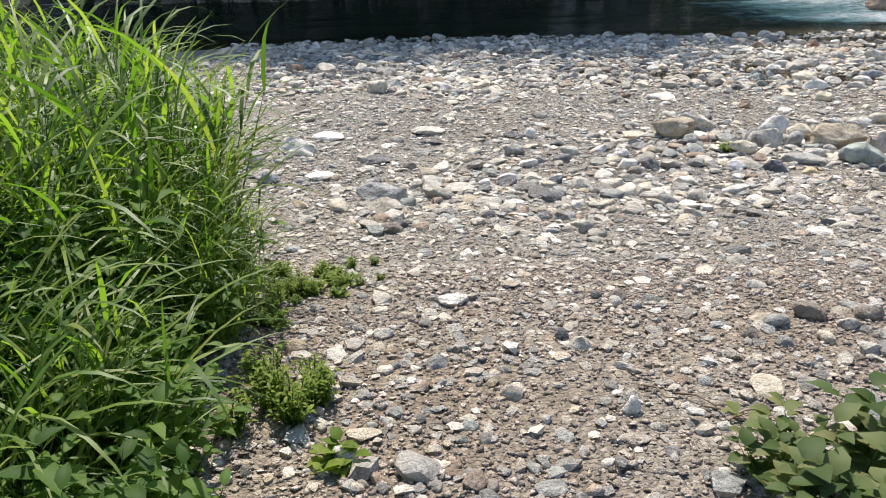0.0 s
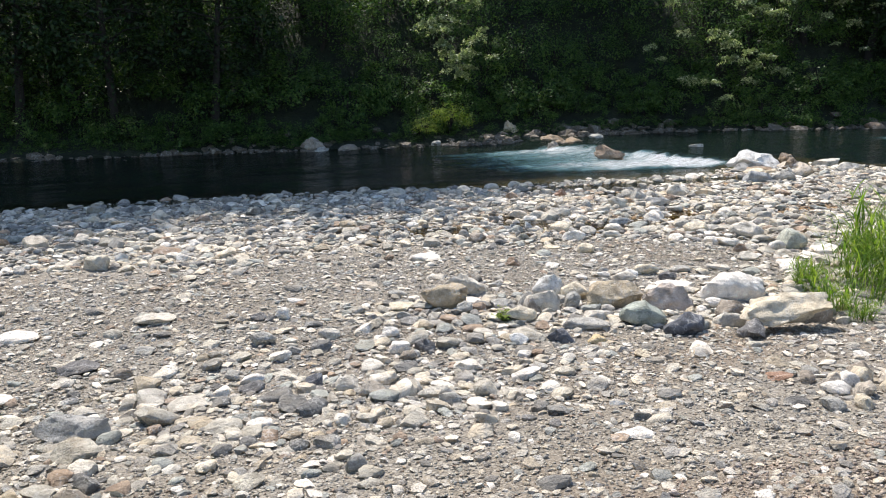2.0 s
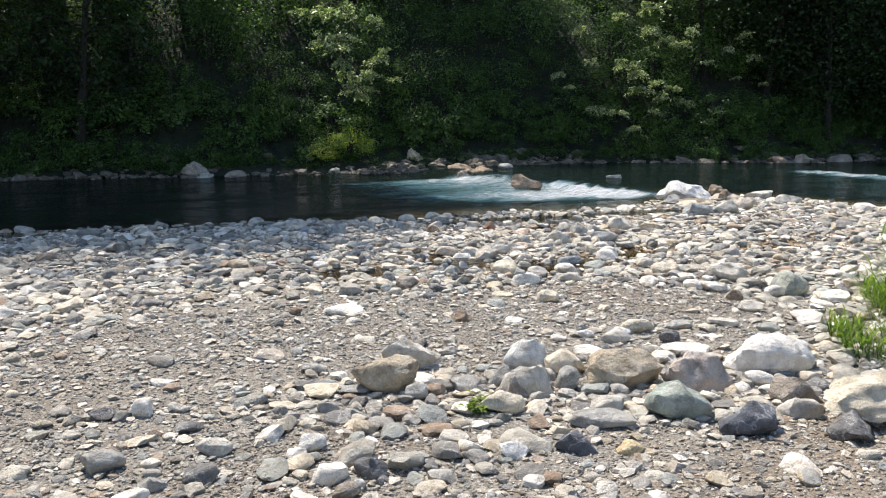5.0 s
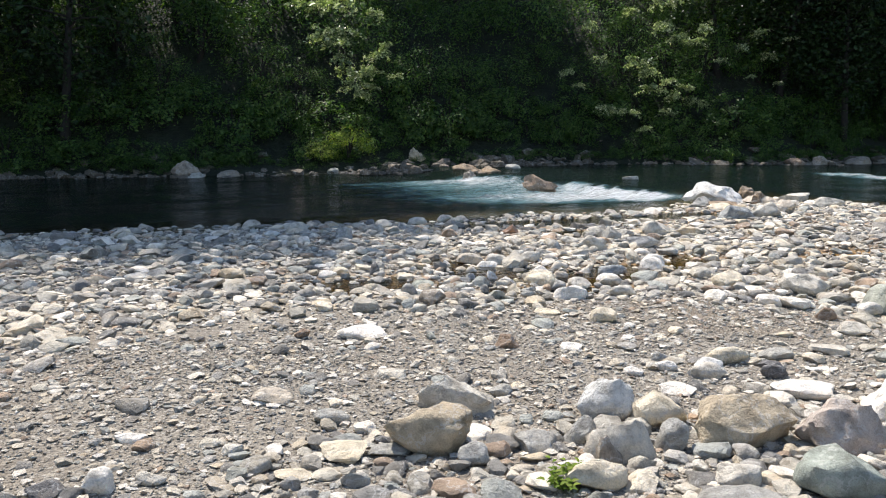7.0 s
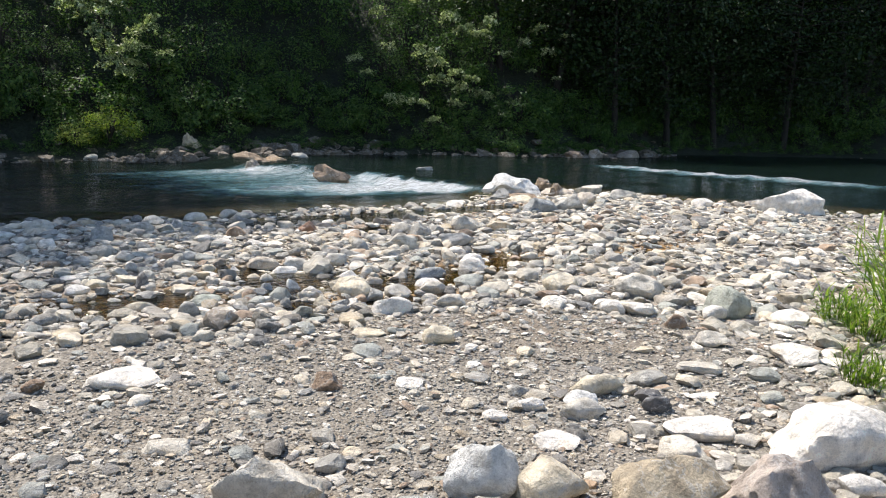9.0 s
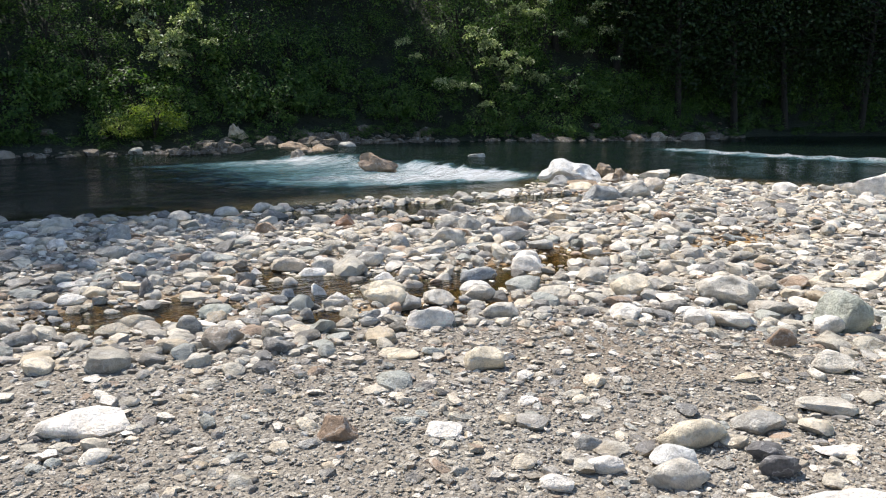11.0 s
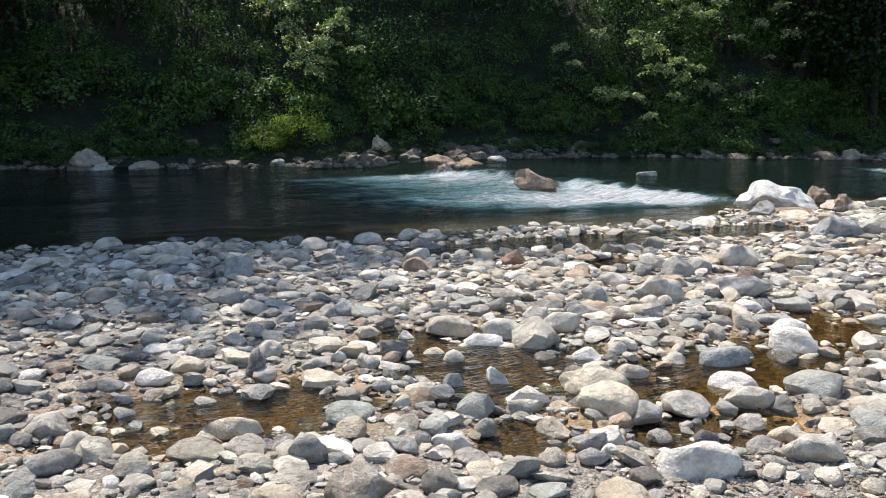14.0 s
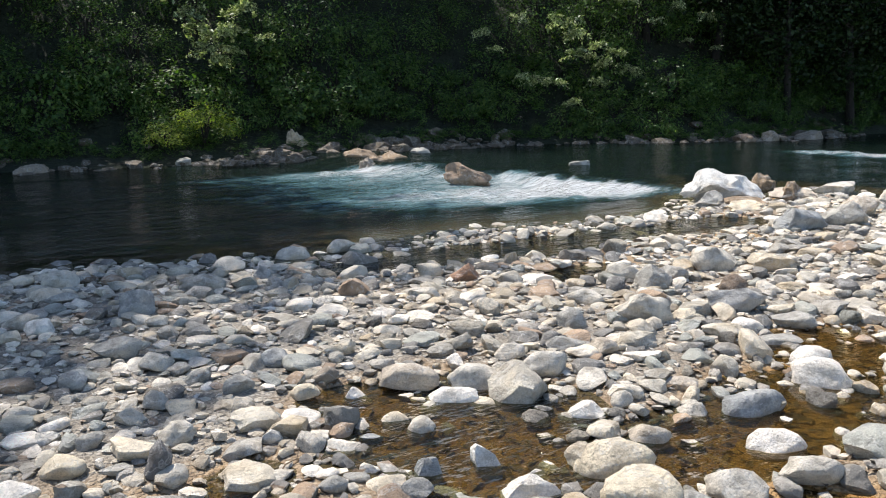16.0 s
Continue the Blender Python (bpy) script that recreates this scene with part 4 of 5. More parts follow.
for _try in range(6000):
    if _made >= 40:
        break
    x, y = _rs.uniform(2.6, 9.5), _rs.uniform(11.7, 16.3)
    if (y - 11.5) * 0.9 + 1.5 > x or _rs.random() > cobbles(x, y):
        continue
    w = min(0.30, 0.12 * math.exp(_rs.gauss(0.1, 0.33)))
    if not free(x, y, w / 2, 0.85):
        continue
    h = w * _rs.uniform(0.36, 0.62)
    ob = new("river_stone", _kinds[_rs.randrange(14)])
    ob.matrix_world = pose(x, y, height(x, y) + h * 0.28, _rs.uniform(-14, 14), _rs.uniform(-14, 14), _rs.uniform(0, 360)) @ Matrix.Diagonal((w, w * _rs.uniform(0.65, 0.95), h * 1.15, 1))
    tagged(ob, "worn grey and cream river stone among cobbles", "stone", "river stones")
    occupy(x, y, w / 2)
    _made += 1


def scatter(name, label, count, level, box, size, spread, density, seed, gap, sink=0.30, variants=24, cuts=11):
    """Many stones in one mesh."""
    rng = np.random.RandomState(seed)
    temps = [pebble(level, rng, cuts, rng.uniform(2.1, 3.2), 0.16, 1.8) for _ in range(variants)]
    vs, fs, base = [], [], 0
    x0, x1, y0, y1 = box
    tries = rng.uniform(size=(count, 3))
    logs = rng.normal(size=count)
    shape = rng.uniform(size=(count, 5))
    for k in range(count):
        x, y = x0 + (x1 - x0) * tries[k, 0], y0 + (y1 - y0) * tries[k, 1]
        if tries[k, 2] > density(x, y):
            continue
        w = size * math.exp(spread * logs[k])
        w = min(w, size * 2.6)
        if y < 6.2:
            w = min(w, 0.17)
        if y < 5.0:
            w = min(w, 0.05 + 0.02 * logs[k] ** 2)
        if gap:
            if not free(x, y, w / 2, gap):
                continue
            occupy(x, y, w / 2)
        v, f = temps[k % variants]
        h = w * (0.26 + 0.36 * shape[k, 0])
        wet = pool(x, y) if 11.4 < y < 15 and 2.2 < x < 12 else 0.0
        if wet > 0.3:
            h *= 1.25
            if height(x, y) + h * (1 - sink) < -0.628:
                continue
        m = (pose(0, 0, 0, 26 * (shape[k, 1] - 0.5), 26 * (shape[k, 2] - 0.5), 360 * shape[k, 3]) @ Matrix.Diagonal((w, w * (0.6 + 0.4 * shape[k, 4]), h, 1))).to_3x3()
        q = v @ np.array(m).T
        q = q + (x, y, height(x, y) + h * (0.5 - sink))
        vs.append(q)
        fs.append(f + base)
        base += len(v)
    if not vs:
        return None
    me = bulk(name, np.concatenate(vs), np.concatenate(fs), 3, CHIPS if size < 0.06 else STONES, True, 40)
    return tagged(new(name, me), label, "stones", kind="stuff")


def in_view(x, y):
    """Fades the stones out to the sides of the walk."""
    return 1.0 if -1.3 - 0.42 * (y - 2) < x < 3.2 + 0.95 * y else 0.25


NEAR = lambda x, y: 1.05 * max(0.0, cobbles(x, y) - 0.28) * in_view(x, y)
scatter("large_cobbles", "large worn grey and white river cobbles in sun", 6500, 3, (-3, 12, 5.5, 15.6), 0.185, 0.30, lambda x, y: NEAR(x, y), 21, 0.68)
scatter("large_cobbles", "large worn grey and white cobbles near the water", 5200, 2, (-5, 18, 12, 20), 0.19, 0.32, lambda x, y: NEAR(x, y) if y > 15.6 or x > 12 else 0.0, 26, 0.68)
scatter("ridge_cobbles", "tumbled grey and tan cobbles along the gravel ridge", 2600, 3, (1.4, 8.4, 6.8, 9.6), 0.135, 0.36, lambda x, y: ridge(x, y), 27, 0.66)
scatter("cobbles", "worn grey, white and cream cobbles covering the bar", 38000, 2, (-5, 18, 1.2, 19.6), 0.100, 0.34, lambda x, y: cobbles(x, y) ** 1.2 * in_view(x, y), 22, 0.62)
scatter("small_cobbles", "small mixed grey cobbles between larger stones", 78000, 1, (-5, 18, 1.2, 19.6), 0.056, 0.32, lambda x, y: min(1, 0.3 + cobbles(x, y)) * in_view(x, y), 23, 0.55)
scatter("pebbles", "fine grey and brown pebbles on the gravel track", 22000, 1, (-3.4, 10, 1.2, 11.8), 0.032, 0.36, lambda x, y: (0.35 + 0.65 * (0.5 + wob(x, y, 1.1, 12))) * in_view(x, y), 24, 0)
scatter("outer_pebbles", "mixed grey pebbles over the outer gravel bar", 16000, 1, (-10, 15, -5, 14), 0.05, 0.42, lambda x, y: 1.0 if y < 1.2 or in_view(x, y) < 1 else 0.0, 28, 0)


def flakes(count, box, size, seed, material):
    """Flat angular chips that cover the gravel, in one mesh."""
    rng = np.random.RandomState(seed)
    x0, x1, y0, y1 = box
    gx, gy = np.linspace(x0, x1, 120), np.linspace(y0, y1, 120)
    grid = np.array([[height(a, b) for a in gx] for b in gy])
    keep = np.array([[min(1.0, 0.75 + 0.6 * wob(a, b, 0.9, 14)) * (1 if in_view(a, b) == 1 else 0) for a in gx] for b in gy])
    x, y = rng.uniform(x0, x1, count), rng.uniform(y0, y1, count)
    u, v = (x - x0) / (x1 - x0) * 118.999, (y - y0) / (y1 - y0) * 118.999
    i, j = u.astype(int), v.astype(int)
    ok = rng.uniform(size=count) < keep[j, i]
    x, y, u, v, i, j = x[ok], y[ok], u[ok], v[ok], i[ok], j[ok]
    u, v = u - i, v - j
    z = grid[j, i] * (1 - u) * (1 - v) + grid[j, i + 1] * u * (1 - v) + grid[j + 1, i] * (1 - u) * v + grid[j + 1, i + 1] * u * v
    n = len(x)
    base, f = ICO[0]
    w = size * np.exp(rng.normal(size=n) * 0.38)
    a = rng.uniform(0, 6.283, n)
    p = base[None] * (1 + 0.35 * rng.normal(size=(n, 6, 3))) * np.stack([w, w * rng.uniform(0.5, 0.9, n), w * rng.uniform(0.22, 0.5, n)], 1)[:, None] * 0.5
    tip = rng.normal(size=(n, 2)) * 0.25
    c, k = np.cos(a)[:, None], np.sin(a)[:, None]
    px, py = p[..., 0] * c - p[..., 1] * k, p[..., 0] * k + p[..., 1] * c
    pz = p[..., 2] + px * tip[:, :1] + py * tip[:, 1:]
    q = np.stack([px + x[:, None], py + y[:, None], pz + z[:, None] + 0.12 * w[:, None]], 2).reshape(-1, 3)
    faces = (f[None] + (np.arange(n) * 6)[:, None, None]).reshape(-1, 3)
    tagged(new("grit", bulk("grit", q, faces, 3, material, False)), "coarse flat grey stone chips strewn over the gravel", "stones", kind="stuff")


flakes(112000, (-2.2, 7.2, 4.4, 11.9), 0.022, 25, CHIPS)
flakes(40000, (-1.3, 3.8, 1.2, 4.4), 0.023, 26, EARTHY)


# stones at the foot of the far bank
def bank_rocks():
    rng = np.random.RandomState(8)
    temps = [pebble(1, rng, 6, 2.7, 0.16, 1.8) for _ in range(10)]
    vs, fs, base = [], [], 0
    for k in range(1900):
        heap = k >= 1500
        x = rng.normal(13.6, 1.7) if heap else rng.uniform(-14, 34)
        y = bank(x) + (rng.uniform(-1.1, 0.9) if heap else rng.normal(0.25, 0.45))
        w = (0.24 if heap else 0.20) * math.exp(rng.normal(0, 0.45))
        h = w * rng.uniform(0.4, 0.75)
        v, f = temps[k % 10]
        m = (pose(0, 0, 0, rng.uniform(-15, 15), rng.uniform(-15, 15), rng.uniform(0, 360)) @ Matrix.Diagonal((w, w * 0.8, h, 1))).to_3x3()
        z = max(height(x, y), (UP if x > 14.5 else WL) - 0.08)
        vs.append(v @ np.array(m).T + (x, y, z + h * (rng.uniform(0.2, 0.55) if heap else 0.3)))
        fs.append(f + base)
        base += len(v)
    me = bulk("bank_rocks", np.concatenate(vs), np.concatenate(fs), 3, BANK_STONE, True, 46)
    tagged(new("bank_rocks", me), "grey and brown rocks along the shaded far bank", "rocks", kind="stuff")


bank_rocks()


# ---------------------------------------------------------------- plants
def leaves(centres, normals, sizes, aspect, rng, fold=0.25):
    """Corners and faces of many small folded leaves."""
    n = len(centres)
    nrm = normals / np.maximum(1e-6, np.linalg.norm(normals, axis=1))[:, None]
    a = rng.normal(size=(n, 3))
    u = np.cross(nrm, a)
    u /= np.maximum(1e-6, np.linalg.norm(u, axis=1))[:, None]
    w = np.cross(nrm, u)
    s = sizes[:, None]
    p0, p2 = centres - u * s * 0.5, centres + u * s * 0.5 - nrm * s * fold * 0.5
    lift = nrm * s * fold * 0.3
    p1, p3 = centres + w * s * aspect * 0.5 + lift, centres - w * s * aspect * 0.5 + lift
    v = np.stack([p0, p1, p2, p3], 1).reshape(-1, 3)
    i = np.arange(n)[:, None] * 4
    f = np.concatenate([i + [0, 1, 2], i + [0, 2, 3]], 1).reshape(-1, 3)
    return v, f


def clump_cloud(rng, clumps, per, spread, leaf, flat=0.7, shell=0.55):
    """Leaves gathered in clumps over a dome of radius 1."""
    cs, ns, ss = [], [], []
    for _ in range(clumps):
        d = rng.normal(size=3)
        d[2] = abs(d[2]) * 0.9 - 0.25
        d /= np.linalg.norm(d)
        c = d * rng.uniform(shell, 1.0)
        q = rng.normal(size=(per, 3)) * spread * (1, 1, flat)
        cs.append(c + q)
        ns.append(q * 0.8 + d * 0.12 + (0, 0, 0.16) + rng.normal(size=(per, 3)) * 0.10)
        ss.append(leaf * np.exp(rng.normal(size=per) * 0.3))
    return np.concatenate(cs), np.concatenate(ns), np.concatenate(ss)


def stems_mesh(name, lines, material, sides=5):
    """Tapered stems along lines of (point, radius)."""
    vs, fs = [], []
    for line in lines:
        b0 = len(vs)
        for k, (p, r) in enumerate(line):
            q = line[min(k + 1, len(line) - 1)][0] - line[max(k - 1, 0)][0]
            q = q.normalized()
            a = q.orthogonal().normalized()
            c = q.cross(a)
            for s in range(sides):
                th = 2 * math.pi * s / sides
                vs.append(tuple(p + (a * math.cos(th) + c * math.sin(th)) * r))
        for k in range(len(line) - 1):
            for s in range(sides):
                i, j = b0 + k * sides + s, b0 + k * sides + (s + 1) % sides
                fs.append((i, j, j + sides, i + sides))
    return mesh_of(name, vs, fs, material)


def bush(seed, leaf_mat, clumps=70, per=34, leaf=0.075, label=""):
    rng = np.random.RandomState(seed)
    root = new("bush")
    c, n, s = clump_cloud(rng, clumps, per, 0.13, leaf)
    v, f = leaves(c, n, s, 0.55, rng)
    part("crown", bulk("crown", v, f, 3, leaf_mat, False), root)
    lines = []
    for _ in range(6):
        d = Vector((rng.normal() * 0.5, rng.normal() * 0.5, 1)).normalized()
        lines.append([(Vector((0, 0, -0.5)), 0.03), (d * 0.3, 0.02), (d * 0.8, 0.008)])
    tagged(part("stem", stems_mesh("stem", lines, BARK), root), kind="stuff")
    return tagged(root, label, "bush", "bushes on the far bank")


def spray(seed, label):
    """Arching leafy branches from one root, about a metre across, with gaps between them."""
    rng = np.random.RandomState(seed)
    root = new("bush")
    lines, cs, ns = [], [], []
    for _ in range(11):
        a, up = rng.uniform(0, 6.283), rng.uniform(-0.2, 1.0)
        d = Vector((math.cos(a), math.sin(a), up)).normalized()
        reach = rng.uniform(0.6, 1.15)
        pts = [d * reach * u + Vector((0, 0, -0.45 * u * u)) for u in (0.0, 0.35, 0.7, 1.0)]
        lines.append([(p, 0.018 * (1 - 0.85 * k / 3)) for k, p in enumerate(pts)])
        for u in rng.uniform(0.25, 1.05, 13):
            p = np.array(d * reach * u + Vector((0, 0, -0.45 * u * u)))
            m = rng.randint(2, 8)
            cs.append(p + rng.normal(size=(m, 3)) * 0.085)
            ns.append(rng.normal(size=(m, 3)) * 0.6 + (0, 0, 0.6))
    c, n = np.concatenate(cs), np.concatenate(ns)
    v, f = leaves(c, n, 0.14 * np.exp(rng.normal(size=len(c)) * 0.4), 0.5, rng)
    part("crown", bulk("crown", v, f, 3, LEAF_SUNLIT, False), root)
    tagged(part("stem", stems_mesh("stem", lines, BARK), root), kind="stuff")
    return tagged(root, label, "bush", "bushes on the far bank")


BUSHES = [bush(40 + k, LEAF_BUSH, 54, 40, 0.078, "dense dark green leafy bush in shade") for k in range(5)]
BIG = [bush(50 + k, LEAF_BUSH, 62, 52, 0.044, "large dark green bush with fine leaves in shade") for k in range(3)]
SUNLIT_SPRAYS = [spray(60 + k, "leafy branches coloured pale for the sunlight on them") for k in range(3)]
FERNY = bush(70, LEAF_YELLOW, 60, 40, 0.06, "low yellow-green shrub above the bank rocks")
_rs = random.Random(9)
_used = set()


def undergrowth(rows):
    """Bushes that cannot be told apart, in one mesh: rows of source, place and size."""
    vs, fs, base = [], [], 0
    for src, x, y, z, sx, sz in rows:
        me = src.children[0].data
        v, f = np.empty(len(me.vertices) * 3), np.empty(len(me.polygons) * 3, int)
        me.vertices.foreach_get("co", v)
        me.polygons.foreach_get("vertices", f)
        a = _rs.uniform(0, 6.283)
        v = v.reshape(-1, 3) @ np.array(((math.cos(a), math.sin(a), 0), (-math.sin(a), math.cos(a), 0), (0, 0, 1))) * (sx, sx, sz)
        vs.append(v + (x, y, z))
        fs.append(f.reshape(-1, 3) + base)
        base += len(v)
    tagged(new("undergrowth", bulk("undergrowth", np.concatenate(vs), np.concatenate(fs), 3, LEAF_BUSH, False)), "dark green undergrowth on the shaded far slope", "undergrowth", kind="stuff")


def plant(src, x, y, z, sx, sz, turn=None):
    m = pose(x, y, z, _rs.uniform(-8, 8), _rs.uniform(-8, 8), _rs.uniform(0, 360) if turn is None else turn)
    if src.name not in _used:
        _used.add(src.name)
        src.matrix_world = m
        src.scale = (sx, sx, sz)
        return src
    ob = copy_thing(src, m)
    ob.scale = (sx, sx, sz)
    return ob


_thick = []
for _row, (_off, _step, _size) in enumerate(((1.5, 0.85, 0.8), (2.7, 1.05, 1.15), (4.0, 1.6, 1.6), (6.0, 2.2, 2.1), (8.8, 2.6, 2.5))):
    x = -16.0
    while x < 62:
        y = bank(x) + _off + _rs.uniform(-0.5, 0.9)
        s = _size * _rs.uniform(0.8, 1.25)
        src = BIG[_rs.randrange(3)] if _row in (2, 3) else BUSHES[_rs.randrange(5)]
        _z, _sz = height(x, y) + s * _rs.uniform(0.1, 0.4), s * _rs.uniform(0.8, 1.15)
        if _row > 2:
            _thick.append((src, x, y, _z, s, _sz))
        else:
            plant(src, x, y, _z, s, _sz)
        x += _step * _rs.uniform(0.75, 1.25)
# sprays whose pale colour paints in the sunlit leaves and glints
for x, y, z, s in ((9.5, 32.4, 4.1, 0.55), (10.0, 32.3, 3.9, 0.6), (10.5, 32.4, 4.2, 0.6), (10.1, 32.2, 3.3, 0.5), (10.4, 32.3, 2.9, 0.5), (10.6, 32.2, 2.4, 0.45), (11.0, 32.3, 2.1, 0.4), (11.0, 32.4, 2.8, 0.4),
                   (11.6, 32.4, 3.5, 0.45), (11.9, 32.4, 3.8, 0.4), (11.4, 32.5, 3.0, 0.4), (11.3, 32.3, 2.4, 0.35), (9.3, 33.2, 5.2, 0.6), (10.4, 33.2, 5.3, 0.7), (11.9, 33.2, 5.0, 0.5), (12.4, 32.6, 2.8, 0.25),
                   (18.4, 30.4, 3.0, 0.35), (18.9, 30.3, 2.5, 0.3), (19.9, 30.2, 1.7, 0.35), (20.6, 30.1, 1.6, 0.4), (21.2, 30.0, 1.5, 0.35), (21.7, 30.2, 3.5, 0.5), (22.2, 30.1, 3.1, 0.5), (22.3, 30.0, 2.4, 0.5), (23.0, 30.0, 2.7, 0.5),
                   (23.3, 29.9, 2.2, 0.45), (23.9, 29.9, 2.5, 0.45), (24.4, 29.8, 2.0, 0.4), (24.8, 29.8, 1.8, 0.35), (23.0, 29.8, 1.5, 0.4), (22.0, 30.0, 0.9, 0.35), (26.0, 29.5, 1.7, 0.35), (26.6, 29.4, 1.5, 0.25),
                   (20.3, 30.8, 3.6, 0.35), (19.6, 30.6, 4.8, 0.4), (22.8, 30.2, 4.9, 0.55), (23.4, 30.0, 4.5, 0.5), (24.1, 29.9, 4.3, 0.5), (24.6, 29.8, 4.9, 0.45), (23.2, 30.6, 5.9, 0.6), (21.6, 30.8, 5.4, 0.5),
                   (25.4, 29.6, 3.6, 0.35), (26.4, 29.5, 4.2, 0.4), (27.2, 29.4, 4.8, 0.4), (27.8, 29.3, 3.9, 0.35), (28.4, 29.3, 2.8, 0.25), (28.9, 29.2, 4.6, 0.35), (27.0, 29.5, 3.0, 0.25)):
    plant(SUNLIT_SPRAYS[_rs.randrange(3)], x, y, z, s * _rs.uniform(0.9, 1.25), s * _rs.uniform(0.8, 1.2))
x = -14.0
while x < 60:
    y = bank(x) + 0.85 + _rs.uniform(-0.15, 0.3)
    _thick.append((BUSHES[_rs.randrange(5)], x, y, height(x, y) + 0.05, 0.5 * _rs.uniform(0.8, 1.3), 0.36 * _rs.uniform(0.7, 1.3)))
    x += 0.8 * _rs.uniform(0.8, 1.3)
undergrowth(_thick)
plant(FERNY, 10.2, 31.6, 0.25, 0.85, 0.75)
plant(FERNY, 9.2, 31.7, 0.0, 0.7, 0.45)


def tree(seed, tall, crown_r, base_frac, label, leaf=0.38, m=50, foliage=None):
    """A forest tree: tapered trunk, limbs and a crown of leaf clumps."""
    rng = np.random.RandomState(seed)
    root = new("tree")
    bend = Vector((rng.normal() * 0.4, rng.normal() * 0.4, 0))
    trunk = [(bend * (k / 6) ** 2 + Vector((0, 0, tall * 0.9 * k / 6 - 0.6)), 0.26 * tall / 14 * (1 - 0.8 * k / 6)) for k in range(7)]
    lines, cs, ns, ss = [trunk], [], [], []
    for k in range(44):
        u = rng.uniform(base_frac, 0.97)
        a = rng.uniform(0, 2 * math.pi)
        prof = math.sin(math.pi * min(1, 0.18 + 0.82 * (1 - (u - base_frac) / (1 - base_frac)))) ** 0.7
        reach = crown_r * prof * rng.uniform(0.55, 1.05)
        p0 = Vector((0, 0, tall * u * 0.9))
        p1 = p0 + Vector((math.cos(a) * reach, math.sin(a) * reach, tall * 0.05 * rng.uniform(-0.6, 1.2)))
        lines.append([(p0, 0.06 * tall / 14), (p0.lerp(p1, 0.5) + Vector((0, 0, 0.2)), 0.035 * tall / 14), (p1, 0.012)])
        for q in (p1, p0.lerp(p1, 0.6)):
            d = rng.normal(size=(m, 3)) * (1.0, 1.0, 0.5) * crown_r * 0.22
            cs.append(np.array(q) + d)
            ns.append(d * 0.3 + (0, 0, 0.6) + rng.normal(size=(m, 3)) * 0.5)
            ss.append(leaf * np.exp(rng.normal(size=m) * 0.25))
    v, f = leaves(np.concatenate(cs), np.concatenate(ns), np.concatenate(ss), 0.6, rng)
    part("trunk", stems_mesh("trunk", lines, BARK, 8), root)
    part("crown", bulk("crown", v, f, 3, foliage or LEAF_TREE, False), root)
    return tagged(root, label, "tree", "forest trees on the far slope")


TREES = [tree(80 + k, 14.0, 3.8, 0.42, "tall leafy forest tree on the far slope") for k in range(3)]
HANGING = [tree(90 + k, 12.0, 4.2, 0.22, "leafy tree leaning over the shaded bank", 0.19, 66, LEAF_HANG_SHADED) for k in range(2)]
SUNNY = [Vector(p) for p in ((10.9, 32.4, 3.2), (23.6, 30.6, 4.0), (26.0, 29.6, 3.2), (10.2, 31.6, 0.6), (11.7, 32.6, 3.4), (22.4, 30.6, 3.0))]


def shades_a_sunny_spot(x, y, z0, z1, r):
    for p in SUNNY:
        for z in np.arange(max(z0, p.z + 1), z1, 0.7):
            q = p + SUN * ((z - p.z) / SUN.z)
            if math.hypot(q.x - x, q.y - y) < r:
                return True
    return False


_rs = random.Random(23)
# tall trees at the water that shade the left reach, lower ones up the slope
for x, y, k in ((-15.0, 38.8, 1.72), (-11.0, 38.4, 1.68), (-7.4, 38.0, 1.66), (-4.2, 37.9, 1.64), (-1.6, 37.6, 1.62), (0.2, 37.0, 1.54), (-17.0, 39, 1.7), (-13.0, 39.5, 1.65), (-9.0, 39.0, 1.6), (-5.0, 38.6, 1.6), (-1.5, 38.4, 1.5), (1.0, 38.6, 1.35), (2.4, 37.8, 1.42)):
    plant(TREES[_rs.randrange(3)], x, y + 0.6, height(x, y + 0.6), k * 0.9, k * 1.15)
# trees over the dark banks, several added to block sun and sky light
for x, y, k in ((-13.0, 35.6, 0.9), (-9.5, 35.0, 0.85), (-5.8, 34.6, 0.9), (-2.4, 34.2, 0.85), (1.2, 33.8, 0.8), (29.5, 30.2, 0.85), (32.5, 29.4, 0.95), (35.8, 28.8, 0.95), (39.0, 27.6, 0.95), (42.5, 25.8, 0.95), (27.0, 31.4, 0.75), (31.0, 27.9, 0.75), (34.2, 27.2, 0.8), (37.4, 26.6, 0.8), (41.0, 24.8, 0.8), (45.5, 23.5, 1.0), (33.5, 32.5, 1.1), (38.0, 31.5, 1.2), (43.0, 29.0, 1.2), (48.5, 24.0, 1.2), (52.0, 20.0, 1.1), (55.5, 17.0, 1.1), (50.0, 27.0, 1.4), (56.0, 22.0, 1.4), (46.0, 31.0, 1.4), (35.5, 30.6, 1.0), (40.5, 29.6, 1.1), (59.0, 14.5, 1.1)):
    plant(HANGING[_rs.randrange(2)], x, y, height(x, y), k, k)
for _row, (_off, _tall) in enumerate(((6.5, 0.62), (9.5, 0.80), (13.0, 0.85))):
    x = 5.5 + _row * 0.8
    while x < 52:
        y = bank(x) + _off + _rs.uniform(-0.8, 0.8)
        k = _tall * _rs.uniform(0.88, 1.1)
        z = height(x, y)
        if not shades_a_sunny_spot(x, y, z + 3 * k, z + 14 * k, 5.0 * k):
            plant(TREES[_rs.randrange(3)], x, y, z, k * 1.1, k)
        x += 3.6 * _rs.uniform(0.8, 1.2)


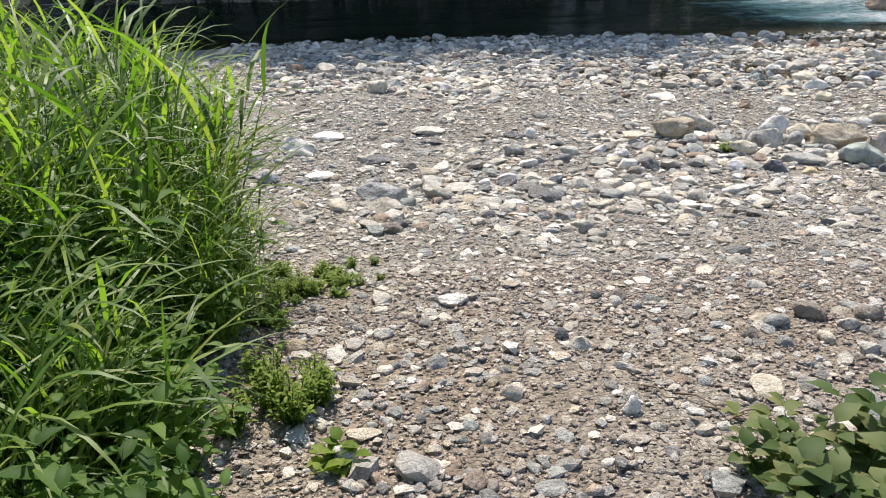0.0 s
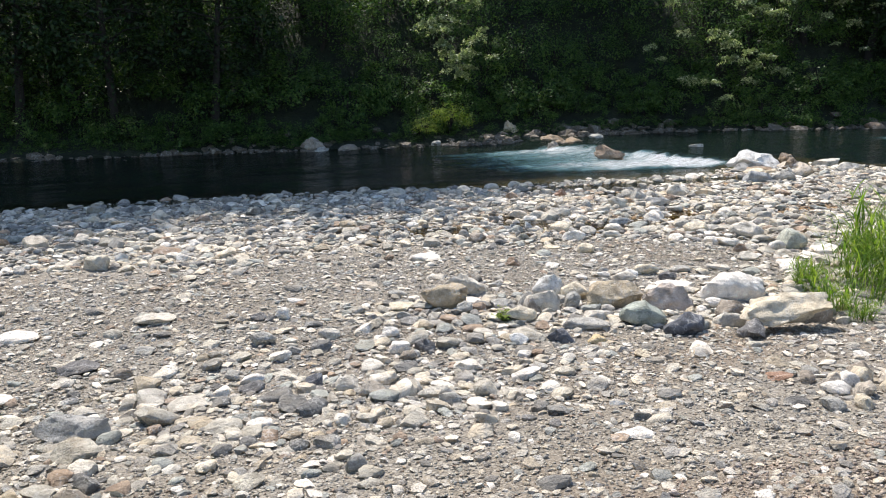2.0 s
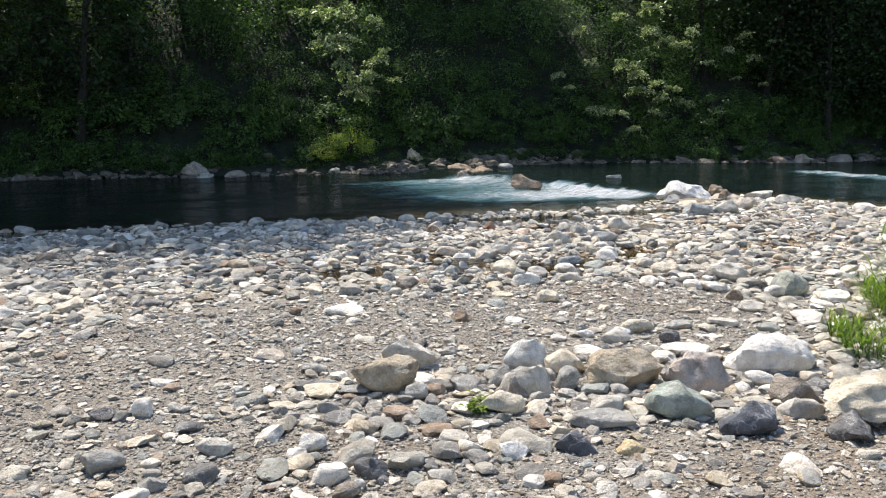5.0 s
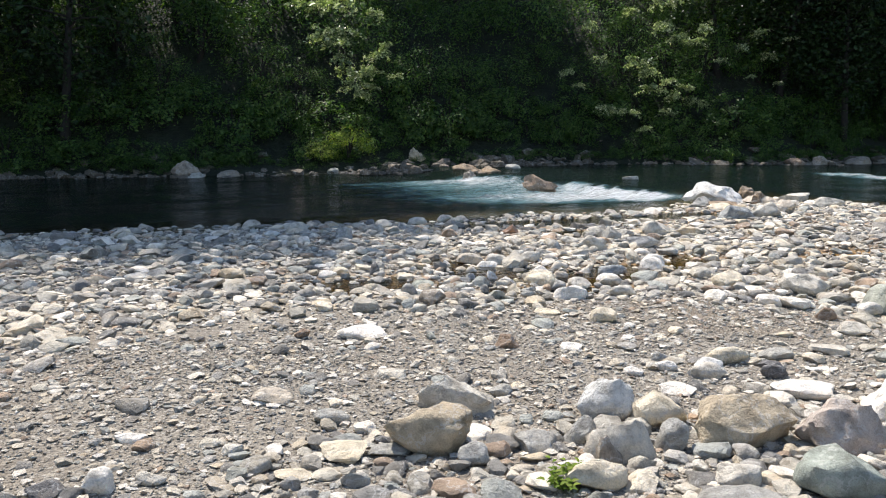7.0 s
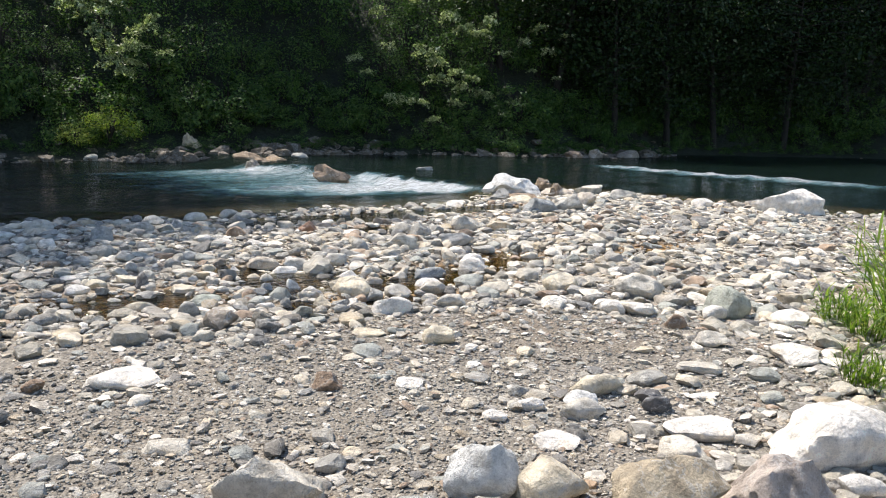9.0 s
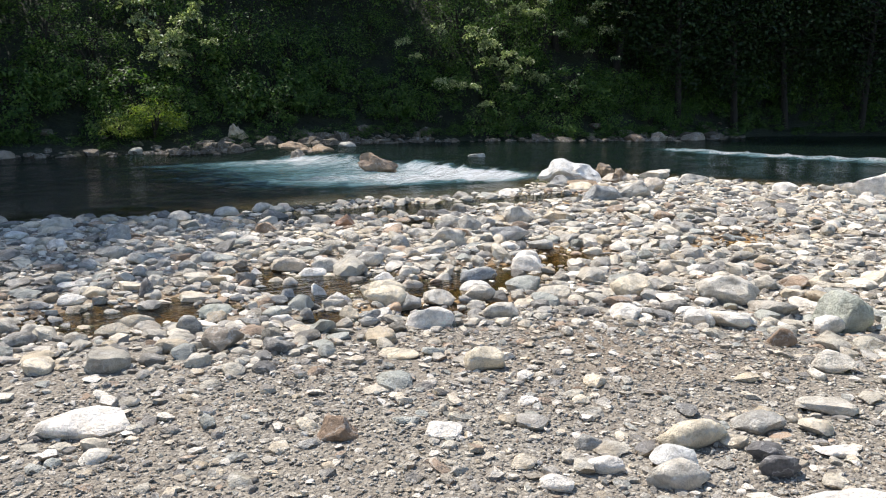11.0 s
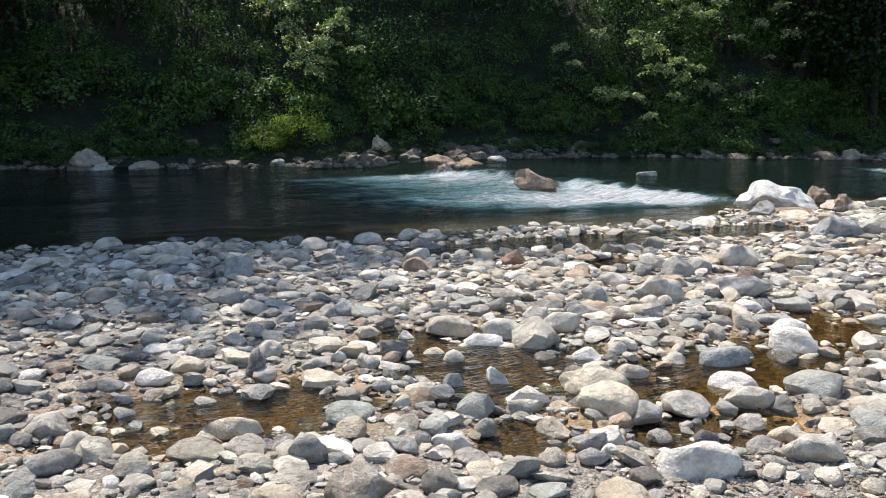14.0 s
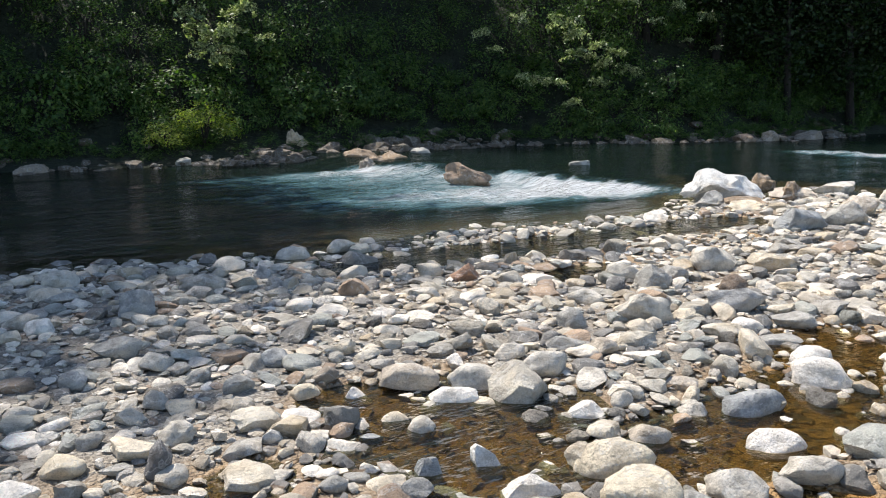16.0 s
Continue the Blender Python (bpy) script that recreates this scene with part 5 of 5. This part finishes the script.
# ---------------------------------------------------------------- grass and weeds on the bar
def blade(p, d, length, width, droop, rng, segs=5):
    """A tapered, arching strip from p in the direction d."""
    side = d.cross(Vector((0, 0, 1)))
    side = side.normalized() if side.length > 1e-3 else Vector((1, 0, 0))
    pts, q, e = [], p.copy(), d.normalized()
    for k in range(segs + 1):
        u = k / segs
        w = width * (0.55 + 0.45 * min(1, u * 4)) * (1 - u ** 2.2) * 0.5
        pts += [q - side * w, q + side * w + e.cross(side) * w * 0.3]
        e = (e + Vector((0, 0, -droop / segs))).normalized()
        q = q + e * length / segs
    return pts, [(2 * k, 2 * k + 1, 2 * k + 3, 2 * k + 2) for k in range(segs)]


def add(vs, fs, got):
    b = len(vs)
    vs += [tuple(p) for p in got[0]]
    fs += [tuple(i + b for i in f) for f in got[1]]


def tall_grass(seed, stems, tall, spread, label, name="tall_grass"):
    rng = random.Random(seed)
    root = new(name)
    vs, fs, lines = [], [], []
    for _ in range(stems):
        a, r = rng.uniform(0, 6.283), spread * math.sqrt(rng.random())
        p = Vector((math.cos(a) * r, math.sin(a) * r, 0))
        lean = Vector((math.cos(a) * 0.25 + rng.gauss(0, 0.16), math.sin(a) * 0.25 + rng.gauss(0, 0.16), 1)).normalized()
        h = tall * rng.uniform(0.55, 1.0)
        top = p + lean * h
        lines.append([(p - Vector((0, 0, 0.05)), 0.004), (p.lerp(top, 0.5), 0.0032), (top * 1.0 - lean * h * 0.12, 0.0015)])
        for k in range(7):
            u = 0.12 + 0.86 * k / 6
            b = rng.uniform(0, 6.283)
            d = (lean * rng.uniform(0.9, 1.6) + Vector((math.cos(b), math.sin(b), 0)) * 0.6).normalized()
            add(vs, fs, blade(p.lerp(top, u * 0.88), d, tall * rng.uniform(0.28, 0.5), 0.018 * rng.uniform(0.6, 1.3), rng.uniform(0.5, 2.0), rng))
    tagged(part("blades", mesh_of("blades", vs, fs, LEAF_GRASS), root), kind="stuff")
    tagged(part("stem", stems_mesh("stem", lines, LEAF_GRASS, 4), root, "pale green stalks"), kind="stuff")
    return tagged(root, label, "grass", "grass clumps")


def weed(seed, stems, tall, leaf, wide, material, label, name="weed", flop=0.5, many=8):
    """A leafy weed: stems with ovate leaves in pairs."""
    rng = random.Random(seed)
    root = new(name)
    vs, fs, lines = [], [], []
    for _ in range(stems):
        a = rng.uniform(0, 6.283)
        lean = Vector((math.cos(a) * flop * rng.random() * 1.6, math.sin(a) * flop * rng.random() * 1.6, 1)).normalized()
        p = Vector((math.cos(a), math.sin(a), 0)) * tall * 0.12 * rng.random()
        h = tall * rng.uniform(0.5, 1.0)
        top = p + lean * h
        lines.append([(p - Vector((0, 0, 0.04)), 0.004), (p.lerp(top, 0.5), 0.003), (top, 0.001)])
        for k in range(many):
            u = 0.2 + 0.8 * k / (many - 1)
            b = k * 2.4 + rng.uniform(-0.5, 0.5)
            out = Vector((math.cos(b), math.sin(b), rng.uniform(-0.1, 0.6))).normalized()
            s = leaf * rng.uniform(0.6, 1.15)
            q = p.lerp(top, u)
            side = out.cross(Vector((0, 0, 1))).normalized()
            up = side.cross(out).normalized()
            base = len(vs)
            for f_, w_, z_ in ((0.08, 0.06, 0), (0.32, 0.38, 0.05), (0.68, 0.36, 0.04), (1.12, 0.02, -0.14)):
                c = q + out * s * f_ + up * s * z_
                vs += [tuple(c - side * s * w_ * wide + up * s * w_ * 0.25), tuple(c), tuple(c + side * s * w_ * wide + up * s * w_ * 0.25)]
            for i in range(3):
                o = base + i * 3
                fs += [(o, o + 1, o + 4, o + 3), (o + 1, o + 2, o + 5, o + 4)]
    tagged(part("foliage", mesh_of("foliage", vs, fs, material), root), kind="stuff")
    tagged(part("stem", stems_mesh("stem", lines, LEAF_WEED, 4), root), kind="stuff")
    return tagged(root, label, "weed", "weeds on the bar")


GRASS = [tall_grass(100 + k, 26, 1.15, 0.26, "tall bright green reedy grass clump beside the gravel track") for k in range(3)]
LOW = tall_grass(110, 34, 0.5, 0.2, "short green grass tuft at the gravel edge")
WEEDS = [weed(120 + k, 14, 0.66, 0.085, 0.60, LEAF_WEED, "dark green leafy weed under tall grass", "weed", 0.5, 13) for k in range(2)]
FEATHERY = weed(130, 28, 0.18, 0.032, 0.5, LEAF_YELLOW, "low feathery green weed on pebbles", "weed", 0.8, 12)
ROSETTE = weed(131, 9, 0.14, 0.10, 0.9, LEAF_YELLOW, "yellow-green rosette weed on pale stones", "weed", 1.6, 5)
BROAD = weed(132, 9, 0.36, 0.10, 0.95, LEAF_DULL, "broad-leaved green plant with brown stems on pebbles", "weed", 0.75, 6)
SPROUT = weed(133, 16, 0.20, 0.05, 0.8, LEAF_YELLOW, "small bright green sprout between ridge stones", "weed", 0.9, 7)


def left_edge(y):
    return float(np.interp(y, (0.5, 1.8, 2.6, 3.4, 4.0, 4.6, 5.4, 6.2), (-0.75, -0.95, -1.15, -1.25, -1.52, -1.90, -2.40, -3.4)))


_rs = random.Random(17)
for _k in range(66):
    y = _rs.uniform(1.5, 5.7)
    x = left_edge(y) - 0.12 - 0.45 * (1 - smooth(2.6, 3.6, y)) - 2.3 * _rs.random() ** 1.4
    s = _rs.uniform(0.85, 1.25) * float(np.interp(y, (1.5, 2.8, 4.0, 5.5), (0.65, 0.92, 1.1, 1.2)))
    plant(GRASS[_rs.randrange(3)], x, y, height(x, y), s, s)
for _k in range(60):
    y = _rs.uniform(1.35, 5.0)
    x = left_edge(y) - 0.02 - 1.3 * _rs.random() ** 1.3
    s = _rs.uniform(0.6, 1.2) * (1 + 0.25 * smooth(3, 4.5, y))
    plant(WEEDS[_k % 2], x, y, height(x, y), s, s * 0.9)
for _k in range(26):
    y = _rs.uniform(1.5, 3.4)
    x = left_edge(y) - 0.25 - 0.9 * _rs.random()
    s = _rs.uniform(0.5, 0.85)
    plant(GRASS[_k % 3], x, y, height(x, y), s * 1.1, s)
for _k in range(22):
    y = _rs.uniform(2.3, 4.8)
    x = left_edge(y) - 0.1 - 0.7 * _rs.random()
    s = _rs.uniform(1.15, 1.55)
    plant(WEEDS[_k % 2], x, y, height(x, y), s * 0.9, s)
for _k in range(16):
    y = _rs.uniform(2.9, 4.1)
    x = left_edge(y) + 0.10 - 0.25 * _rs.random()
    s = _rs.uniform(0.5, 0.8)
    plant(GRASS[_k % 3], x, y, height(x, y), s * 0.7, s)
for x, y, s in ((-0.78, 2.55, 1.0), (-0.66, 2.7, 0.8), (-0.9, 2.35, 1.0), (-1.0, 3.7, 0.7), (-0.85, 4.3, 0.6), (-0.7, 4.5, 0.5), (-0.95, 4.0, 0.7), (-0.58, 4.6, 0.4), (-0.70, 2.45, 1.1), (-0.62, 2.55, 0.9), (-0.82, 2.7, 1.1), (-0.98, 3.5, 0.6), (-0.86, 3.85, 0.6), (-0.72, 3.95, 0.5), (-0.95, 3.85, 0.7), (-0.6, 4.0, 0.4), (-0.5, 4.1, 0.35)):
    plant(FEATHERY, x, y, height(x, y), s, s)
for _k in range(34):
    x, y = _rs.uniform(-1.25, -0.45), _rs.uniform(3.35, 4.35)
    if x < -0.62 - 0.5 * abs(y - 3.95):
        s = _rs.uniform(0.35, 0.75)
        plant(FEATHERY, x, y, height(x, y), s * 1.3, s * 0.7)
for x, y, s in ((-0.50, 2.17, 0.62), (-0.95, 1.9, 0.7)):
    plant(ROSETTE, x, y, height(x, y), s, s)
for x, y, s in ((1.08, 1.95, 1.0), (1.28, 2.05, 0.9), (1.2, 1.72, 1.0), (0.92, 1.8, 0.7), (1.42, 1.85, 0.95), (0.84, 1.98, 0.7), (1.0, 2.12, 0.7)):
    plant(BROAD, x, y, height(x, y), s, s)
for x, y, s in ((2.95, 8.22, 0.75), (3.03, 8.3, 0.55)):
    plant(SPROUT, x, y, height(x, y), s, s)
for x, y, s in ((6.9, 8.0, 0.7), (7.2, 7.8, 0.95), (7.6, 8.2, 1.0), (7.5, 7.5, 1.05), (8.0, 7.9, 1.0), (8.2, 8.5, 0.9), (7.0, 7.4, 0.9), (8.6, 8.2, 1.0), (6.5, 7.4, 0.6), (7.9, 7.2, 1.0), (8.5, 7.4, 1.0), (8.9, 8.9, 0.8), (9.4, 9.0, 0.9)):
    plant(GRASS[_rs.randrange(3)], x, y, height(x, y), s * 0.95, s * 0.95)
for x, y, s in ((6.3, 7.9, 0.7), (5.9, 7.2, 0.7), (5.75, 6.75, 0.5), (-1.2, 3.2, 0.8), (7.9, 8.8, 0.8), (6.7, 8.4, 0.6), (8.3, 9.2, 0.7)):
    plant(LOW, x, y, height(x, y), s, s)

# dry twigs
def twig(x, y, length, turn, bend):
    pts = [Vector((length * u, bend * math.sin(3.1 * u) * length, 0.012 + 0.02 * math.sin(5 * u))) for u in (0, 0.25, 0.5, 0.75, 1)]
    lines = [[(p, 0.0045 * (1 - 0.7 * k / 4)) for k, p in enumerate(pts)]]
    lines.append([(pts[2], 0.003), (pts[2] + Vector((length * 0.2, length * 0.16, 0.02)), 0.001)])
    ob = new("twig", stems_mesh("twig", lines, TWIG))
    ob.matrix_world = pose(x, y, height(x, y), 0, 0, turn)
    tagged(ob, "thin dry reddish-brown twig lying on the gravel", "twig", "dry twigs")


for x, y, l, a, c in ((0.72, 2.55, 0.30, -60, 0.15), (0.8, 2.45, 0.24, -35, -0.1), (0.62, 2.62, 0.22, -85, 0.2), (0.85, 2.35, 0.28, 10, 0.1), (-0.95, 2.95, 0.3, 70, 0.1), (-0.9, 3.1, 0.22, 110, 0.2),
                      (-0.98, 2.8, 0.25, 40, -0.2), (4.2, 5.2, 0.3, 20, 0.1), (4.6, 13.6, 0.3, 15, 0.2), (6.1, 14.3, 0.26, -20, 0.1)):
    twig(x, y, l, a, c)


# sodden leaves and bark scraps on the puddle beds
def litter():
    rng = np.random.RandomState(31)
    cs = []
    while len(cs) < 1500:
        x, y = rng.uniform(2.6, 11.5), rng.uniform(11.7, 14.7)
        if rng.uniform() < pool(x, y) ** 0.7:
            cs.append((x, y, height(x, y) + 0.008))
    cs = np.array(cs)
    n = rng.normal(size=cs.shape) * 0.3 + (0, 0, 1)
    v, f = leaves(cs, n, 0.055 * np.exp(rng.normal(size=len(cs)) * 0.4), 0.4, rng)
    tagged(new("leaf_litter", bulk("leaf_litter", v, f, 3, TWIG, False)), "sodden brown leaf scraps on the puddle bed", "leaf litter", kind="stuff")


litter()
